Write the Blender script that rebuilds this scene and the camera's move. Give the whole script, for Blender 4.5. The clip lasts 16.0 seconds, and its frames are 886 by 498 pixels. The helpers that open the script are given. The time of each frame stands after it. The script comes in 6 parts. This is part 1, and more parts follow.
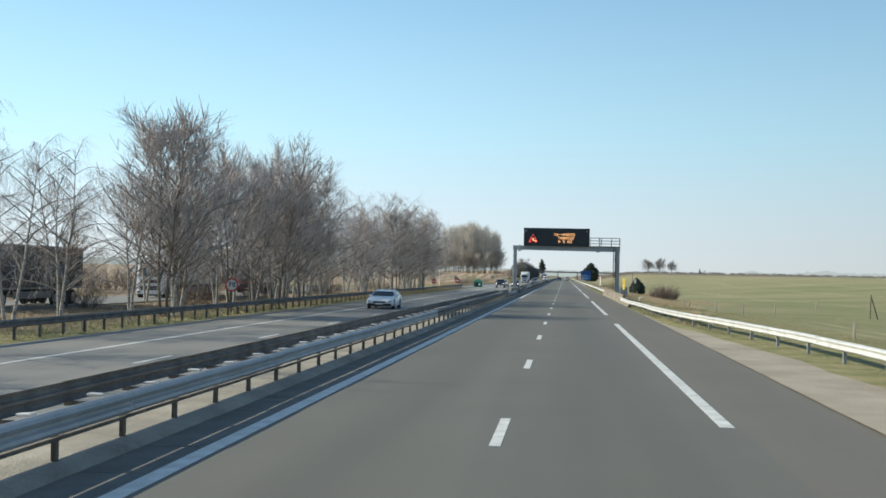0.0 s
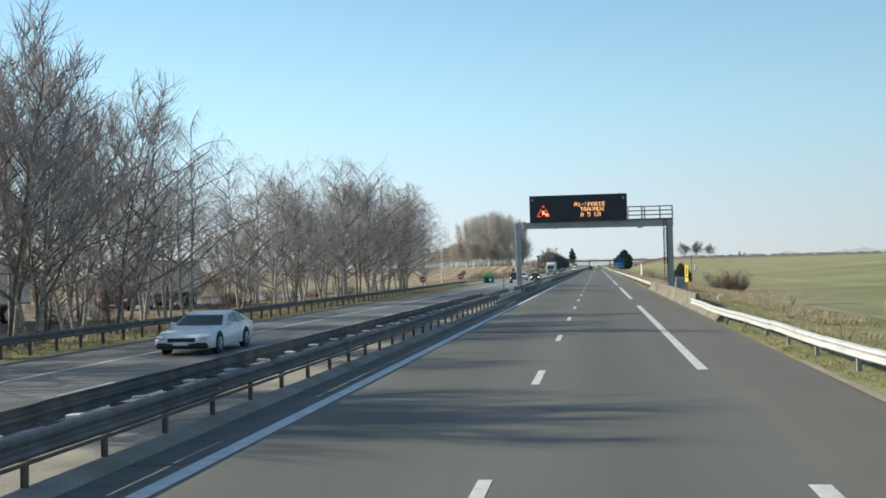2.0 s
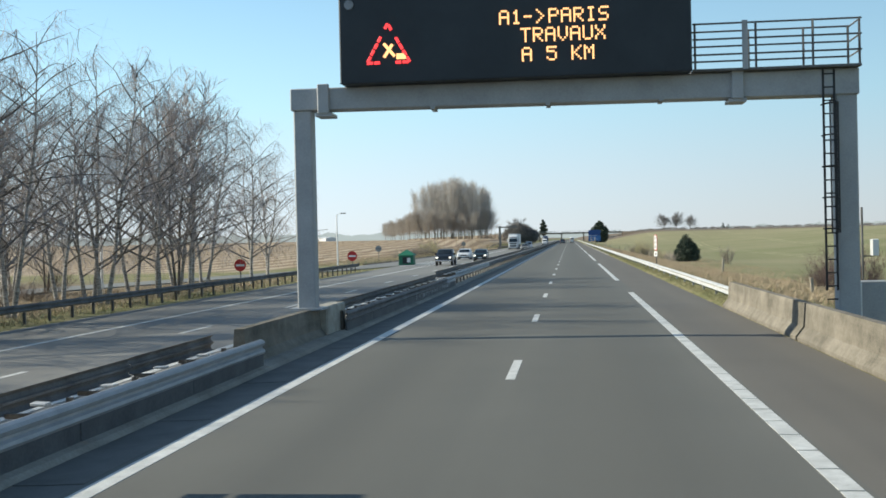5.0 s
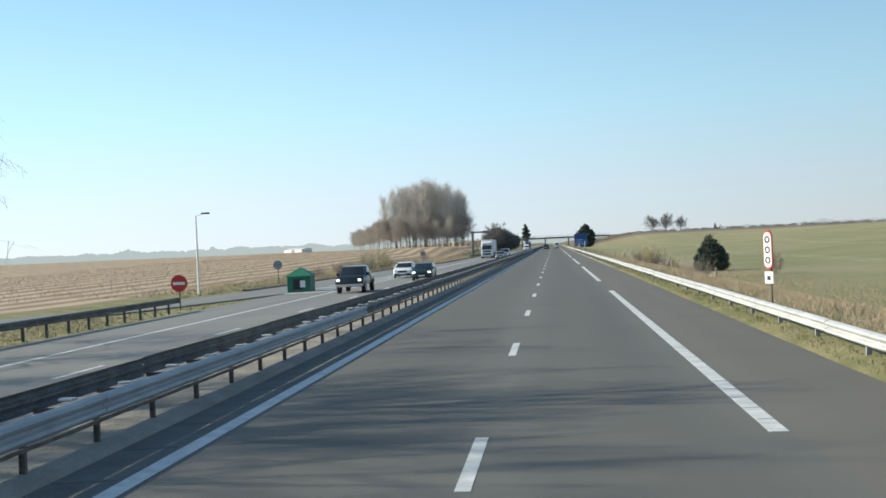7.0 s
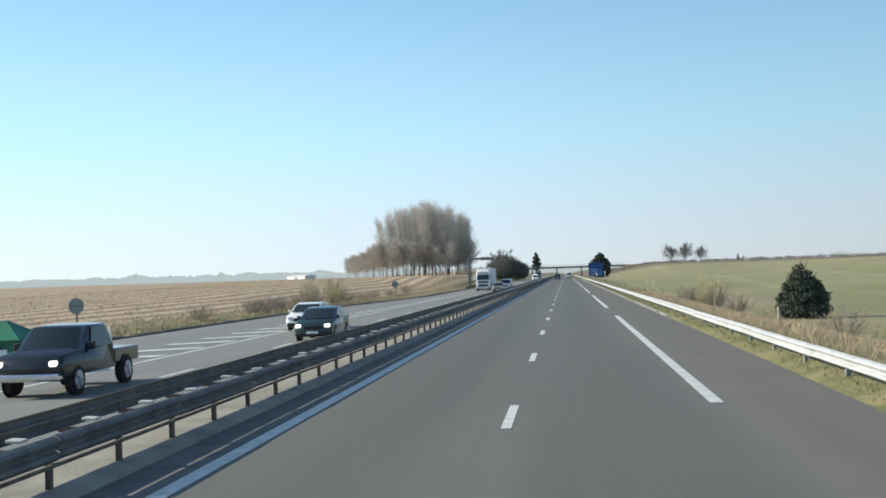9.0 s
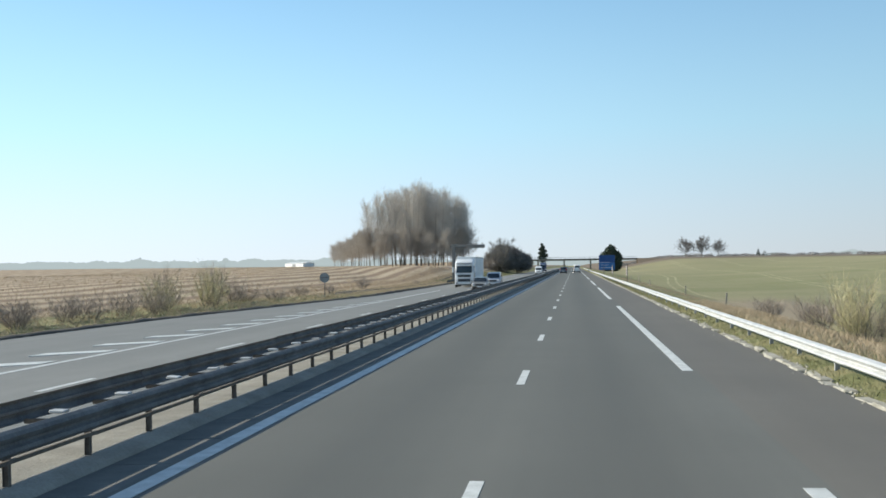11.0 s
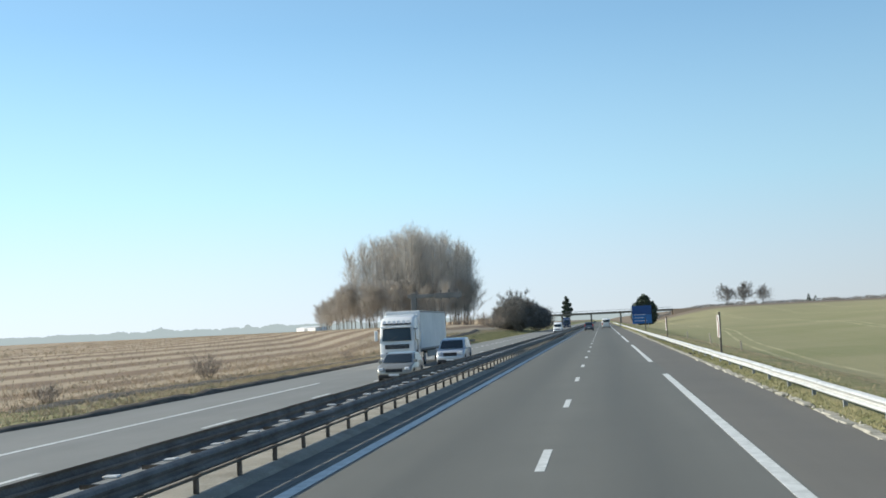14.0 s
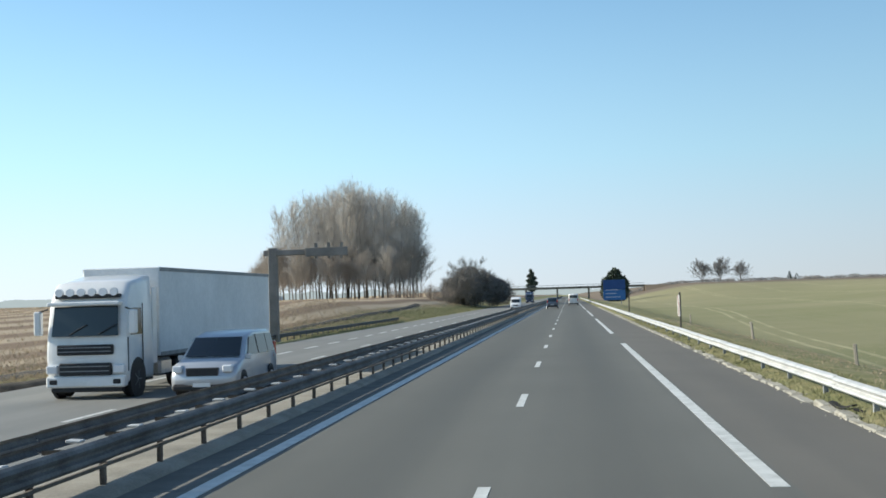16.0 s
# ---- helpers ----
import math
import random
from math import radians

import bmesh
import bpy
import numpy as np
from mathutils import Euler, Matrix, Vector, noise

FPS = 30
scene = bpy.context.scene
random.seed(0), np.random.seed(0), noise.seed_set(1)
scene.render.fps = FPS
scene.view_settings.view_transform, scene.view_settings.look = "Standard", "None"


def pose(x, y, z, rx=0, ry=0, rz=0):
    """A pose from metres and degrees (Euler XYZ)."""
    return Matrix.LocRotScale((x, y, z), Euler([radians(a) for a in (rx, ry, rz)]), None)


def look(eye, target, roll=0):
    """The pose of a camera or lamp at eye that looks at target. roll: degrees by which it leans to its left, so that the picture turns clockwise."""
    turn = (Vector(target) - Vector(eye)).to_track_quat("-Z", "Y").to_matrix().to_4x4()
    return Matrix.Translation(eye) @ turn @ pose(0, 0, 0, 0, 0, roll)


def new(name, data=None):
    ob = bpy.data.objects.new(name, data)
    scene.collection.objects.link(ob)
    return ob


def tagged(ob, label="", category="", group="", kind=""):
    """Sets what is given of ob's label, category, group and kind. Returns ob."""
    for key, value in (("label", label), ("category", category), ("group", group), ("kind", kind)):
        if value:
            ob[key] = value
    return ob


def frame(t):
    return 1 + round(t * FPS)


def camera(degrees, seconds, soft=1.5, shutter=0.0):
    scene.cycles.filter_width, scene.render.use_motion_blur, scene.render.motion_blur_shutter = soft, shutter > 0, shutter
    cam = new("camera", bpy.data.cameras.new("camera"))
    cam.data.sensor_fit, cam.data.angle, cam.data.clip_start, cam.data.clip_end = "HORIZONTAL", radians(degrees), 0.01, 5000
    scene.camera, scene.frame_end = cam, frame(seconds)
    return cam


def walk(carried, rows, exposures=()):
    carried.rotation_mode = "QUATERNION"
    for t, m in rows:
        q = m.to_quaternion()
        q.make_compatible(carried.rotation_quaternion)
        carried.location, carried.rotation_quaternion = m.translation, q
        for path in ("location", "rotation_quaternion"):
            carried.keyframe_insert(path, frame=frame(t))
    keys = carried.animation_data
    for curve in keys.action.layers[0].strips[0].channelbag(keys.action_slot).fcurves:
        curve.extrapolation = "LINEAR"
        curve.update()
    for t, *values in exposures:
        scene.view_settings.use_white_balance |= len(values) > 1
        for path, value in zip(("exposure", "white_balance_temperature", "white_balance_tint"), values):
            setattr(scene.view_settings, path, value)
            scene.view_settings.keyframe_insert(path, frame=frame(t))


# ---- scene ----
# the camera rides in the slow lane, 2.33 m above the road; x is across, y along the motorway
# seconds, x, y, yaw, pitch, roll
ROWS = [
    (0.0, 0.904, -2.430, 6.165, 1.241, 1.237),
    (0.5, 1.062, 8.193, 6.944, 2.573, -1.046),
    (1.0, 1.094, 20.114, 8.651, 2.238, -2.627),
    (1.5, 1.185, 30.728, 8.227, 1.937, -1.434),
    (2.0, 1.274, 42.603, 7.732, 0.991, -1.365),
    (2.5, 1.160, 53.621, 9.501, 2.272, -0.806),
    (3.0, 1.139, 65.749, 8.463, -1.447, -1.938),
    (3.5, 1.098, 76.877, 6.862, -1.988, -1.485),
    (4.0, 1.124, 88.686, 6.084, -1.640, -0.760),
    (4.5, 1.079, 99.838, 6.289, -0.655, -0.934),
    (7.0, 0.974, 158.272, 5.593, -0.068, -2.653),
    (7.5, 0.974, 169.361, 6.082, 0.481, -2.273),
    (8.0, 0.983, 181.576, 6.112, 1.081, -3.215),
    (8.5, 0.984, 192.604, 6.107, 1.470, -2.616),
    (11.0, 1.078, 250.737, 6.579, 0.902, -0.796),
    (11.5, 1.120, 261.860, 7.376, 2.197, -1.271),
    (12.0, 1.089, 273.758, 6.782, 1.932, -0.611),
    (12.5, 1.128, 284.925, 6.698, 2.950, -1.153),
    (13.0, 1.153, 296.865, 6.776, 3.445, -2.077),
    (13.5, 1.112, 308.031, 6.288, 2.387, -1.620),
    (14.0, 1.110, 320.077, 7.804, 3.935, -2.833),
    (14.5, 1.147, 331.026, 7.088, 3.282, -3.056),
    (15.0, 1.117, 343.103, 7.359, 3.188, -2.852),
    (15.5, 1.120, 354.204, 7.413, 3.039, -3.018),
    (16.0, 1.108, 366.080, 6.267, 2.476, -1.736),
]


def aim(x, y, yaw, pitch, roll):
    return pose(x, y, EYE, 0, 0, yaw) @ pose(0, 0, 0, 90 + pitch, 0, 0) @ pose(0, 0, 0, 0, 0, roll)


EYE = 2.332
cam = camera(42.77, 16.0, soft=1.65)
walk(cam, [(t, aim(*row)) for t, *row in ROWS], exposures=[(0.0, 0.47, 6850, 4.0), (4.5, 0.48, 6800, 4.0), (8.0, 0.46, 6650, 4.5), (12.0, 0.45, 6550, 4.5), (16.0, 0.45, 6550, 4.5)])

# ---- light: a low sun square to the road from the median side, hazy spring sky ----
SUN_UP = 27.0
world = bpy.data.worlds.new("sky")
scene.world = world
world.use_nodes = True
wn = world.node_tree.nodes
sky = wn.new("ShaderNodeTexSky")
sky.sky_type = "NISHITA"
sky.sun_disc = False
sky.sun_elevation = radians(SUN_UP)
sky.sun_rotation = radians(-90)
sky.altitude = 60
sky.air_density = 1.0
sky.dust_density = 0.4
sky.ozone_density = 3.0
wn["Background"].inputs["Strength"].default_value = 0.12
haze = wn.new("ShaderNodeMix")
haze.data_type = "RGBA"
up = wn.new("ShaderNodeTexCoord")
split = wn.new("ShaderNodeSeparateXYZ")
fade = wn.new("ShaderNodeMapRange")
fade.interpolation_type = "SMOOTHSTEP"
for key, value in (("From Min", 0.0), ("From Max", 0.5), ("To Min", 0.9), ("To Max", 0.05)):
    fade.inputs[key].default_value = value
# pale milky air on the horizon, clear cyan above it
air = wn.new("ShaderNodeValToRGB")
stops = ((0.0, (0.82, 0.9, 1.03)), (0.05, (0.74, 0.905, 1.1)), (0.12, (0.585, 0.925, 1.19)), (0.26, (0.37, 0.745, 1.15)))
while len(air.color_ramp.elements) < len(stops):
    air.color_ramp.elements.new(0.5)
for e, (p, c) in zip(air.color_ramp.elements, stops):
    e.position, e.color = p, (*c, 1)
gain = wn.new("ShaderNodeVectorMath")
gain.operation = "SCALE"
world.node_tree.links.new(air.outputs["Color"], gain.inputs[0])
# the hazy air is brighter on the sun's side
side = wn.new("ShaderNodeMapRange")
side.interpolation_type = "SMOOTHSTEP"
for key, value in (("From Min", -0.55), ("From Max", 0.55), ("To Min", 6.7), ("To Max", 3.9)):
    side.inputs[key].default_value = value
world.node_tree.links.new(split.outputs["X"], side.inputs["Value"])
world.node_tree.links.new(side.outputs["Result"], gain.inputs["Scale"])
world.node_tree.links.new(gain.outputs[0], haze.inputs[7])
world.node_tree.links.new(up.outputs["Generated"], split.inputs[0])
world.node_tree.links.new(split.outputs["Z"], fade.inputs["Value"])
world.node_tree.links.new(split.outputs["Z"], air.inputs["Fac"])
world.node_tree.links.new(fade.outputs["Result"], haze.inputs["Factor"])
world.node_tree.links.new(sky.outputs[0], haze.inputs[6])
world.node_tree.links.new(haze.outputs[2], wn["Background"].inputs["Color"])

sun = new("sun", bpy.data.lights.new("sun", "SUN"))
sun.data.energy = 4.6
sun.data.angle = radians(0.6)
sun.data.color = (1.0, 0.93, 0.82)
sun.matrix_world = look((-200 * math.cos(radians(SUN_UP)), 0, 200 * math.sin(radians(SUN_UP))), (0, 0, 0))


# ---- materials ----
class Mat:
    """A node material with a Principled shader and a few short cuts."""

    def __init__(self, name, color=(0.5, 0.5, 0.5), rough=0.7, metal=0.0, spec=0.5):
        self.m = bpy.data.materials.new(name)
        self.m.use_nodes = True
        self.t = self.m.node_tree
        self.b = self.t.nodes["Principled BSDF"]
        self.b.inputs["Base Color"].default_value = (*color, 1)
        self.b.inputs["Roughness"].default_value = rough
        self.b.inputs["Metallic"].default_value = metal
        self.b.inputs["Specular IOR Level"].default_value = spec

    def node(self, kind, **values):
        n = self.t.nodes.new(kind)
        for k, v in values.items():
            n.inputs[k.replace("_", " ")].default_value = v
        return n

    def link(self, a, b):
        self.t.links.new(a, b)

    def place(self, sx=1.0, sy=1.0, sz=1.0):
        g = self.node("ShaderNodeNewGeometry")
        m = self.node("ShaderNodeMapping")
        m.inputs["Scale"].default_value = (sx, sy, sz)
        self.link(g.outputs["Position"], m.inputs["Vector"])
        return m.outputs[0]

    def noise(self, scale, detail=4.0, rough=0.6, at=None):
        n = self.node("ShaderNodeTexNoise", Scale=scale, Detail=detail, Roughness=rough)
        self.link(at if at is not None else self.place(), n.inputs["Vector"])
        return n.outputs["Fac"]

    def ramp(self, fac, *stops):
        r = self.node("ShaderNodeValToRGB")
        el = r.color_ramp.elements
        while len(el) < len(stops):
            el.new(0.5)
        for e, (p, c) in zip(el, stops):
            e.position, e.color = p, (*c, 1)
        self.link(fac, r.inputs["Fac"])
        return r.outputs["Color"]

    def mix(self, fac, a, b, how="MIX"):
        n = self.node("ShaderNodeMix")
        n.data_type, n.blend_type = "RGBA", how
        for s, v in ((n.inputs["Factor"], fac), (n.inputs[6], a), (n.inputs[7], b)):
            if isinstance(v, (int, float)):
                s.default_value = v
            elif isinstance(v, tuple):
                s.default_value = (*v, 1)
            else:
                self.link(v, s)
        return n.outputs[2]

    def math(self, how, a, b=0.0, clamp=False):
        n = self.node("ShaderNodeMath")
        n.operation, n.use_clamp = how, clamp
        for s, v in ((n.inputs[0], a), (n.inputs[1], b)):
            if isinstance(v, (int, float)):
                s.default_value = v
            else:
                self.link(v, s)
        return n.outputs[0]

    def color(self, out):
        self.link(out, self.b.inputs["Base Color"])
        return self

    def rough(self, out):
        self.link(out, self.b.inputs["Roughness"])
        return self

    def bump(self, height, strength=0.3, distance=0.02):
        n = self.node("ShaderNodeBump", Strength=strength, Distance=distance)
        self.link(height, n.inputs["Height"])
        self.link(n.outputs[0], self.b.inputs["Normal"])
        return self


def speckled(name, dark, light, big=0.6, fine=60.0, rough=0.8, metal=0.0, bump=0.3, dist=0.01, stretch=(1, 1, 1), spec=0.4):
    """Two scales of variation between two colours."""
    m = Mat(name, light, rough, metal, spec)
    at = m.place(*stretch)
    a, b = m.noise(big, 5, 0.6, at), m.noise(fine, 3, 0.6)
    f = m.math("ADD", m.math("MULTIPLY", a, 0.65), m.math("MULTIPLY", b, 0.35))
    m.color(m.ramp(f, (0.34, dark), (0.66, light)))
    m.bump(b, bump, dist)
    return m.m


def asphalt(name, dark, light, wheel=0.0):
    """Worn asphalt, with paler wheel tracks along y and fine stone."""
    m = Mat(name, light, 0.85, 0.0, 0.3)
    long_ = m.noise(0.9, 4, 0.55, m.place(1.0, 0.02, 1.0))
    big = m.noise(0.25, 4, 0.6)
    fine = m.noise(90.0, 2, 0.7)
    f = m.math("ADD", m.math("ADD", m.math("MULTIPLY", long_, 0.45), m.math("MULTIPLY", big, 0.25)), m.math("MULTIPLY", fine, 0.3))
    c = m.ramp(f, (0.3, dark), (0.7, light))
    if wheel:
        # oil-darkened middle of each lane, the paint of the lanes being 3.6 m apart
        g = m.node("ShaderNodeNewGeometry")
        s = m.node("ShaderNodeSeparateXYZ")
        m.link(g.outputs["Position"], s.inputs[0])
        lane = m.math("COSINE", m.math("MULTIPLY", m.math("SUBTRACT", s.outputs["X"], 1.75), 2 * math.pi / 3.55))
        oil = m.math("MULTIPLY", m.math("ADD", m.math("MULTIPLY", lane, 0.5), 0.5), m.math("ADD", m.math("MULTIPLY", big, 0.7), 0.3), True)
        c = m.mix(m.math("MULTIPLY", oil, wheel), c, tuple(0.62 * v for v in dark))
    m.color(c)
    m.rough(m.math("ADD", m.math("MULTIPLY", long_, 0.25), 0.68))
    m.bump(fine, 0.35, 0.006)
    return m.m


M = {}
M["asphalt"] = asphalt("asphalt", (0.1, 0.099, 0.086), (0.165, 0.162, 0.142), 0.4)
M["asphalt_shoulder"] = asphalt("asphalt_shoulder", (0.112, 0.103, 0.087), (0.175, 0.161, 0.137))
M["asphalt_far"] = asphalt("asphalt_far", (0.155, 0.153, 0.14), (0.25, 0.245, 0.226))
# plain dark steel for the lower panels and the second oncoming rail
M["panel_dark"] = speckled("dark_steel", (0.06, 0.065, 0.07), (0.13, 0.135, 0.14), 2.0, 30, 0.7, 0.3, 0.1, 0.004)
M["paint"] = speckled("road_paint", (0.42, 0.42, 0.39), (0.7, 0.7, 0.665), 3.0, 70, 0.6, bump=0.2, dist=0.004)
M["gutter"] = speckled("gutter_concrete", (0.1, 0.1, 0.09), (0.175, 0.17, 0.155), 1.2, 50, 0.9)
M["gutter_joint"] = speckled("gutter_joint", (0.04, 0.04, 0.035), (0.075, 0.072, 0.065), 1.2, 50, 0.95)
M["gravel"] = speckled("gravel", (0.2, 0.182, 0.15), (0.38, 0.352, 0.295), 0.8, 25, 0.95, bump=0.8, dist=0.02)


def old_concrete():
    """Dirty cast concrete with dark runs down its face and a blotchy film."""
    m = Mat("barrier_concrete", (0.25, 0.22, 0.18), 0.92, 0.0, 0.3)
    runs, blot, fine = m.noise(1.0, 5, 0.65, m.place(1.0, 0.25, 3.0)), m.noise(0.8, 6, 0.75), m.noise(45.0, 3, 0.6)
    f = m.math("ADD", m.math("ADD", m.math("MULTIPLY", runs, 0.25), m.math("MULTIPLY", blot, 0.55)), m.math("MULTIPLY", fine, 0.2))
    m.color(m.ramp(f, (0.36, (0.075, 0.068, 0.052)), (0.48, (0.17, 0.152, 0.12)), (0.64, (0.29, 0.26, 0.21))))
    m.bump(m.math("ADD", fine, blot), 0.35, 0.012)
    return m.m


M["concrete"] = old_concrete()
M["dirt"] = speckled("pale_packed_dirt", (0.22, 0.188, 0.142), (0.42, 0.365, 0.285), 0.35, 22, 0.95, bump=0.7, dist=0.02)
M["dark_soil"] = speckled("dark_soil", (0.05, 0.043, 0.035), (0.13, 0.11, 0.085), 1.2, 18, 0.95, bump=0.8, dist=0.03)
# shade and brown stain darken the first steel; the palest is for sunlit faces
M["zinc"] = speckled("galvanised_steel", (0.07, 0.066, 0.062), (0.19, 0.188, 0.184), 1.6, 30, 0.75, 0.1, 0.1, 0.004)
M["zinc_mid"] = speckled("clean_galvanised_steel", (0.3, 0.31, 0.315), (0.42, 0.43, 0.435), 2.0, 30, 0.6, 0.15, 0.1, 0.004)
M["zinc_sunlit"] = speckled("sunlit_galvanised_steel", (0.42, 0.42, 0.41), (0.62, 0.62, 0.6), 1.5, 30, 0.55, 0.15, 0.1, 0.004)
M["steel_grey"] = speckled("painted_grey_steel", (0.29, 0.3, 0.305), (0.41, 0.42, 0.425), 1.0, 25, 0.6, 0.1, 0.1, 0.004)
M["rust"] = speckled("dull_brown_steel", (0.09, 0.075, 0.06), (0.2, 0.17, 0.14), 4.0, 30, 0.85, 0.1, 0.2, 0.004)
M["wood"] = speckled("weathered_wood", (0.09, 0.075, 0.055), (0.22, 0.19, 0.15), 2.0, 25, 0.9, bump=0.5, stretch=(8, 8, 1))
M["dark_wood"] = speckled("rotten_dark_wood", (0.02, 0.017, 0.014), (0.06, 0.05, 0.042), 2.0, 25, 0.95, bump=0.5)
M["wood_pale"] = speckled("bleached_wood", (0.2, 0.175, 0.14), (0.42, 0.38, 0.32), 2.0, 25, 0.9, bump=0.5, stretch=(8, 8, 1))
M["black"] = speckled("black_plastic", (0.012, 0.012, 0.014), (0.028, 0.028, 0.03), 3.0, 40, 0.55, bump=0.1)
M["rubber"] = speckled("tyre_rubber", (0.015, 0.015, 0.015), (0.04, 0.038, 0.036), 4.0, 50, 0.85)
M["rim"] = Mat("alloy", (0.5, 0.5, 0.52), 0.35, 0.8).m
M["glass"] = Mat("dark_glass", (0.02, 0.026, 0.03), 0.08, 0.0, 0.6).m
M["chrome"] = Mat("bright_trim", (0.7, 0.7, 0.7), 0.2, 0.9).m
M["lamp_red"] = Mat("red_lens", (0.45, 0.02, 0.015), 0.25).m
M["lamp_clear"] = Mat("clear_lens", (0.75, 0.76, 0.78), 0.15, 0.1).m


def car_paint(name, c, metal=0.2, rough=0.3):
    m = Mat(name, c, rough, metal)
    n = m.noise(2.0, 4)
    m.color(m.ramp(n, (0.3, tuple(v * 0.88 for v in c)), (0.7, c)))
    m.b.inputs["Coat Weight"].default_value = 0.5
    return m.m


M["white_paint"] = car_paint("white_paint", (0.78, 0.78, 0.77), 0.0, 0.35)
M["grey_paint"] = car_paint("blue_grey_paint", (0.12, 0.135, 0.17), 0.3)
M["dark_paint"] = car_paint("dark_paint", (0.02, 0.025, 0.03), 0.3)
M["teal_paint"] = car_paint("dark_teal_paint", (0.025, 0.05, 0.055), 0.3)
M["champagne_paint"] = car_paint("champagne_paint", (0.29, 0.283, 0.255), 0.4)
M["silver_paint"] = car_paint("silver_paint", (0.5, 0.52, 0.55), 0.4)
M["red_paint"] = car_paint("dull_red_paint", (0.25, 0.05, 0.04), 0.0, 0.5)
M["blue_paint"] = car_paint("blue_paint", (0.03, 0.06, 0.14), 0.0, 0.5)
M["trailer_white"] = speckled("trailer_panel", (0.62, 0.64, 0.64), (0.78, 0.79, 0.79), 0.5, 8, 0.5, bump=0.05)
M["trailer_dark"] = speckled("dark_tarpaulin", (0.045, 0.05, 0.06), (0.09, 0.1, 0.11), 0.5, 8, 0.7, bump=0.05)
M["sign_black"] = speckled("black_sign_face", (0.014, 0.018, 0.022), (0.026, 0.032, 0.038), 1.0, 60, 0.45, bump=0.05)
M["sign_white"] = speckled("white_sign_sheet", (0.66, 0.66, 0.64), (0.8, 0.8, 0.78), 2.0, 20, 0.5, bump=0.02)
M["sign_worn"] = speckled("weathered_white_sheet", (0.3, 0.29, 0.27), (0.62, 0.61, 0.58), 4.0, 30, 0.7, bump=0.1)
M["sign_dull_red"] = speckled("faded_red_sheet", (0.12, 0.03, 0.025), (0.26, 0.06, 0.05), 4.0, 30, 0.7, bump=0.1)
M["sign_red"] = speckled("red_sign_sheet", (0.42, 0.025, 0.025), (0.55, 0.04, 0.04), 2.0, 20, 0.5, bump=0.02)
M["sign_blue"] = speckled("blue_sign_sheet", (0.045, 0.15, 0.38), (0.06, 0.19, 0.46), 0.8, 10, 0.5, bump=0.02)
M["sign_blue_dark"] = speckled("dark_blue_sign_sheet", (0.02, 0.07, 0.22), (0.03, 0.09, 0.28), 0.8, 10, 0.5, bump=0.02)
M["sign_yellow"] = speckled("yellow_sign_sheet", (0.6, 0.4, 0.02), (0.76, 0.55, 0.04), 2.0, 20, 0.5, bump=0.02)
M["sign_back"] = speckled("grey_sign_back", (0.2, 0.21, 0.22), (0.32, 0.33, 0.34), 2.0, 20, 0.6, 0.4, 0.05)
M["hut_green"] = speckled("green_plastic", (0.014, 0.11, 0.065), (0.025, 0.175, 0.1), 1.5, 15, 0.55, bump=0.05)


def glow(name, c, strength):
    m = Mat(name, (0.02, 0.01, 0.01), 0.5)
    m.b.inputs["Emission Color"].default_value = (*c, 1)
    m.b.inputs["Emission Strength"].default_value = strength
    return m.m


# the haze before the far woods, put into a glowing colour
M["distance"] = glow("haze_glow", (0.335, 0.385, 0.405), 1.0)
M["led_amber"] = glow("amber_diodes", (1.0, 0.5, 0.22), 1.5)
M["led_red"] = glow("red_diodes", (1.0, 0.05, 0.06), 1.3)
M["headlamp"] = glow("lit_headlamp", (1.0, 0.97, 0.9), 2.0)

M["birch"] = speckled("birch_bark", (0.1, 0.088, 0.076), (0.55, 0.52, 0.475), 3.0, 14, 0.85, bump=0.5, stretch=(1, 1, 4))
M["bark"] = speckled("grey_brown_bark", (0.075, 0.062, 0.05), (0.19, 0.165, 0.135), 3.0, 18, 0.9, bump=0.6, stretch=(3, 3, 1))
M["twig"] = speckled("brown_twigs", (0.2, 0.163, 0.13), (0.37, 0.31, 0.258), 0.5, 4, 0.85, bump=0.0)
M["twig_pale"] = speckled("pinkish_birch_twigs", (0.27, 0.232, 0.216), (0.52, 0.468, 0.445), 0.5, 4, 0.85, bump=0.0)
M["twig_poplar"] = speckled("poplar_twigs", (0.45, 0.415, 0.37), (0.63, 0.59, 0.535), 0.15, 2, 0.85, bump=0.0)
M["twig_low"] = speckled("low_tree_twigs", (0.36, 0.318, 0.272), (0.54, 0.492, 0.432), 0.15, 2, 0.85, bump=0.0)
M["twig_willow"] = speckled("yellowish_willow_twigs", (0.33, 0.29, 0.15), (0.55, 0.49, 0.29), 0.5, 4, 0.85, bump=0.0)
M["birch_limb"] = speckled("dark_birch_limbs", (0.085, 0.074, 0.066), (0.27, 0.245, 0.225), 2.0, 12, 0.9, bump=0.3)
M["scrub"] = speckled("dark_scrub_twigs", (0.14, 0.128, 0.112), (0.26, 0.24, 0.213), 0.3, 2, 0.9, bump=0.0)
M["brush"] = speckled("red_brown_brush", (0.1, 0.075, 0.06), (0.215, 0.165, 0.135), 0.4, 3, 0.9, bump=0.0)
M["twig_grey"] = speckled("grey_twigs", (0.17, 0.16, 0.15), (0.29, 0.275, 0.26), 0.3, 2, 0.9, bump=0.0)
M["stained_steel"] = speckled("rust_stained_steel", (0.15, 0.138, 0.122), (0.27, 0.252, 0.23), 0.8, 12, 0.75, 0.1, 0.2, 0.004)
M["kerb"] = speckled("crumbling_kerb", (0.22, 0.205, 0.165), (0.47, 0.44, 0.37), 2.0, 30, 0.95, bump=0.6)
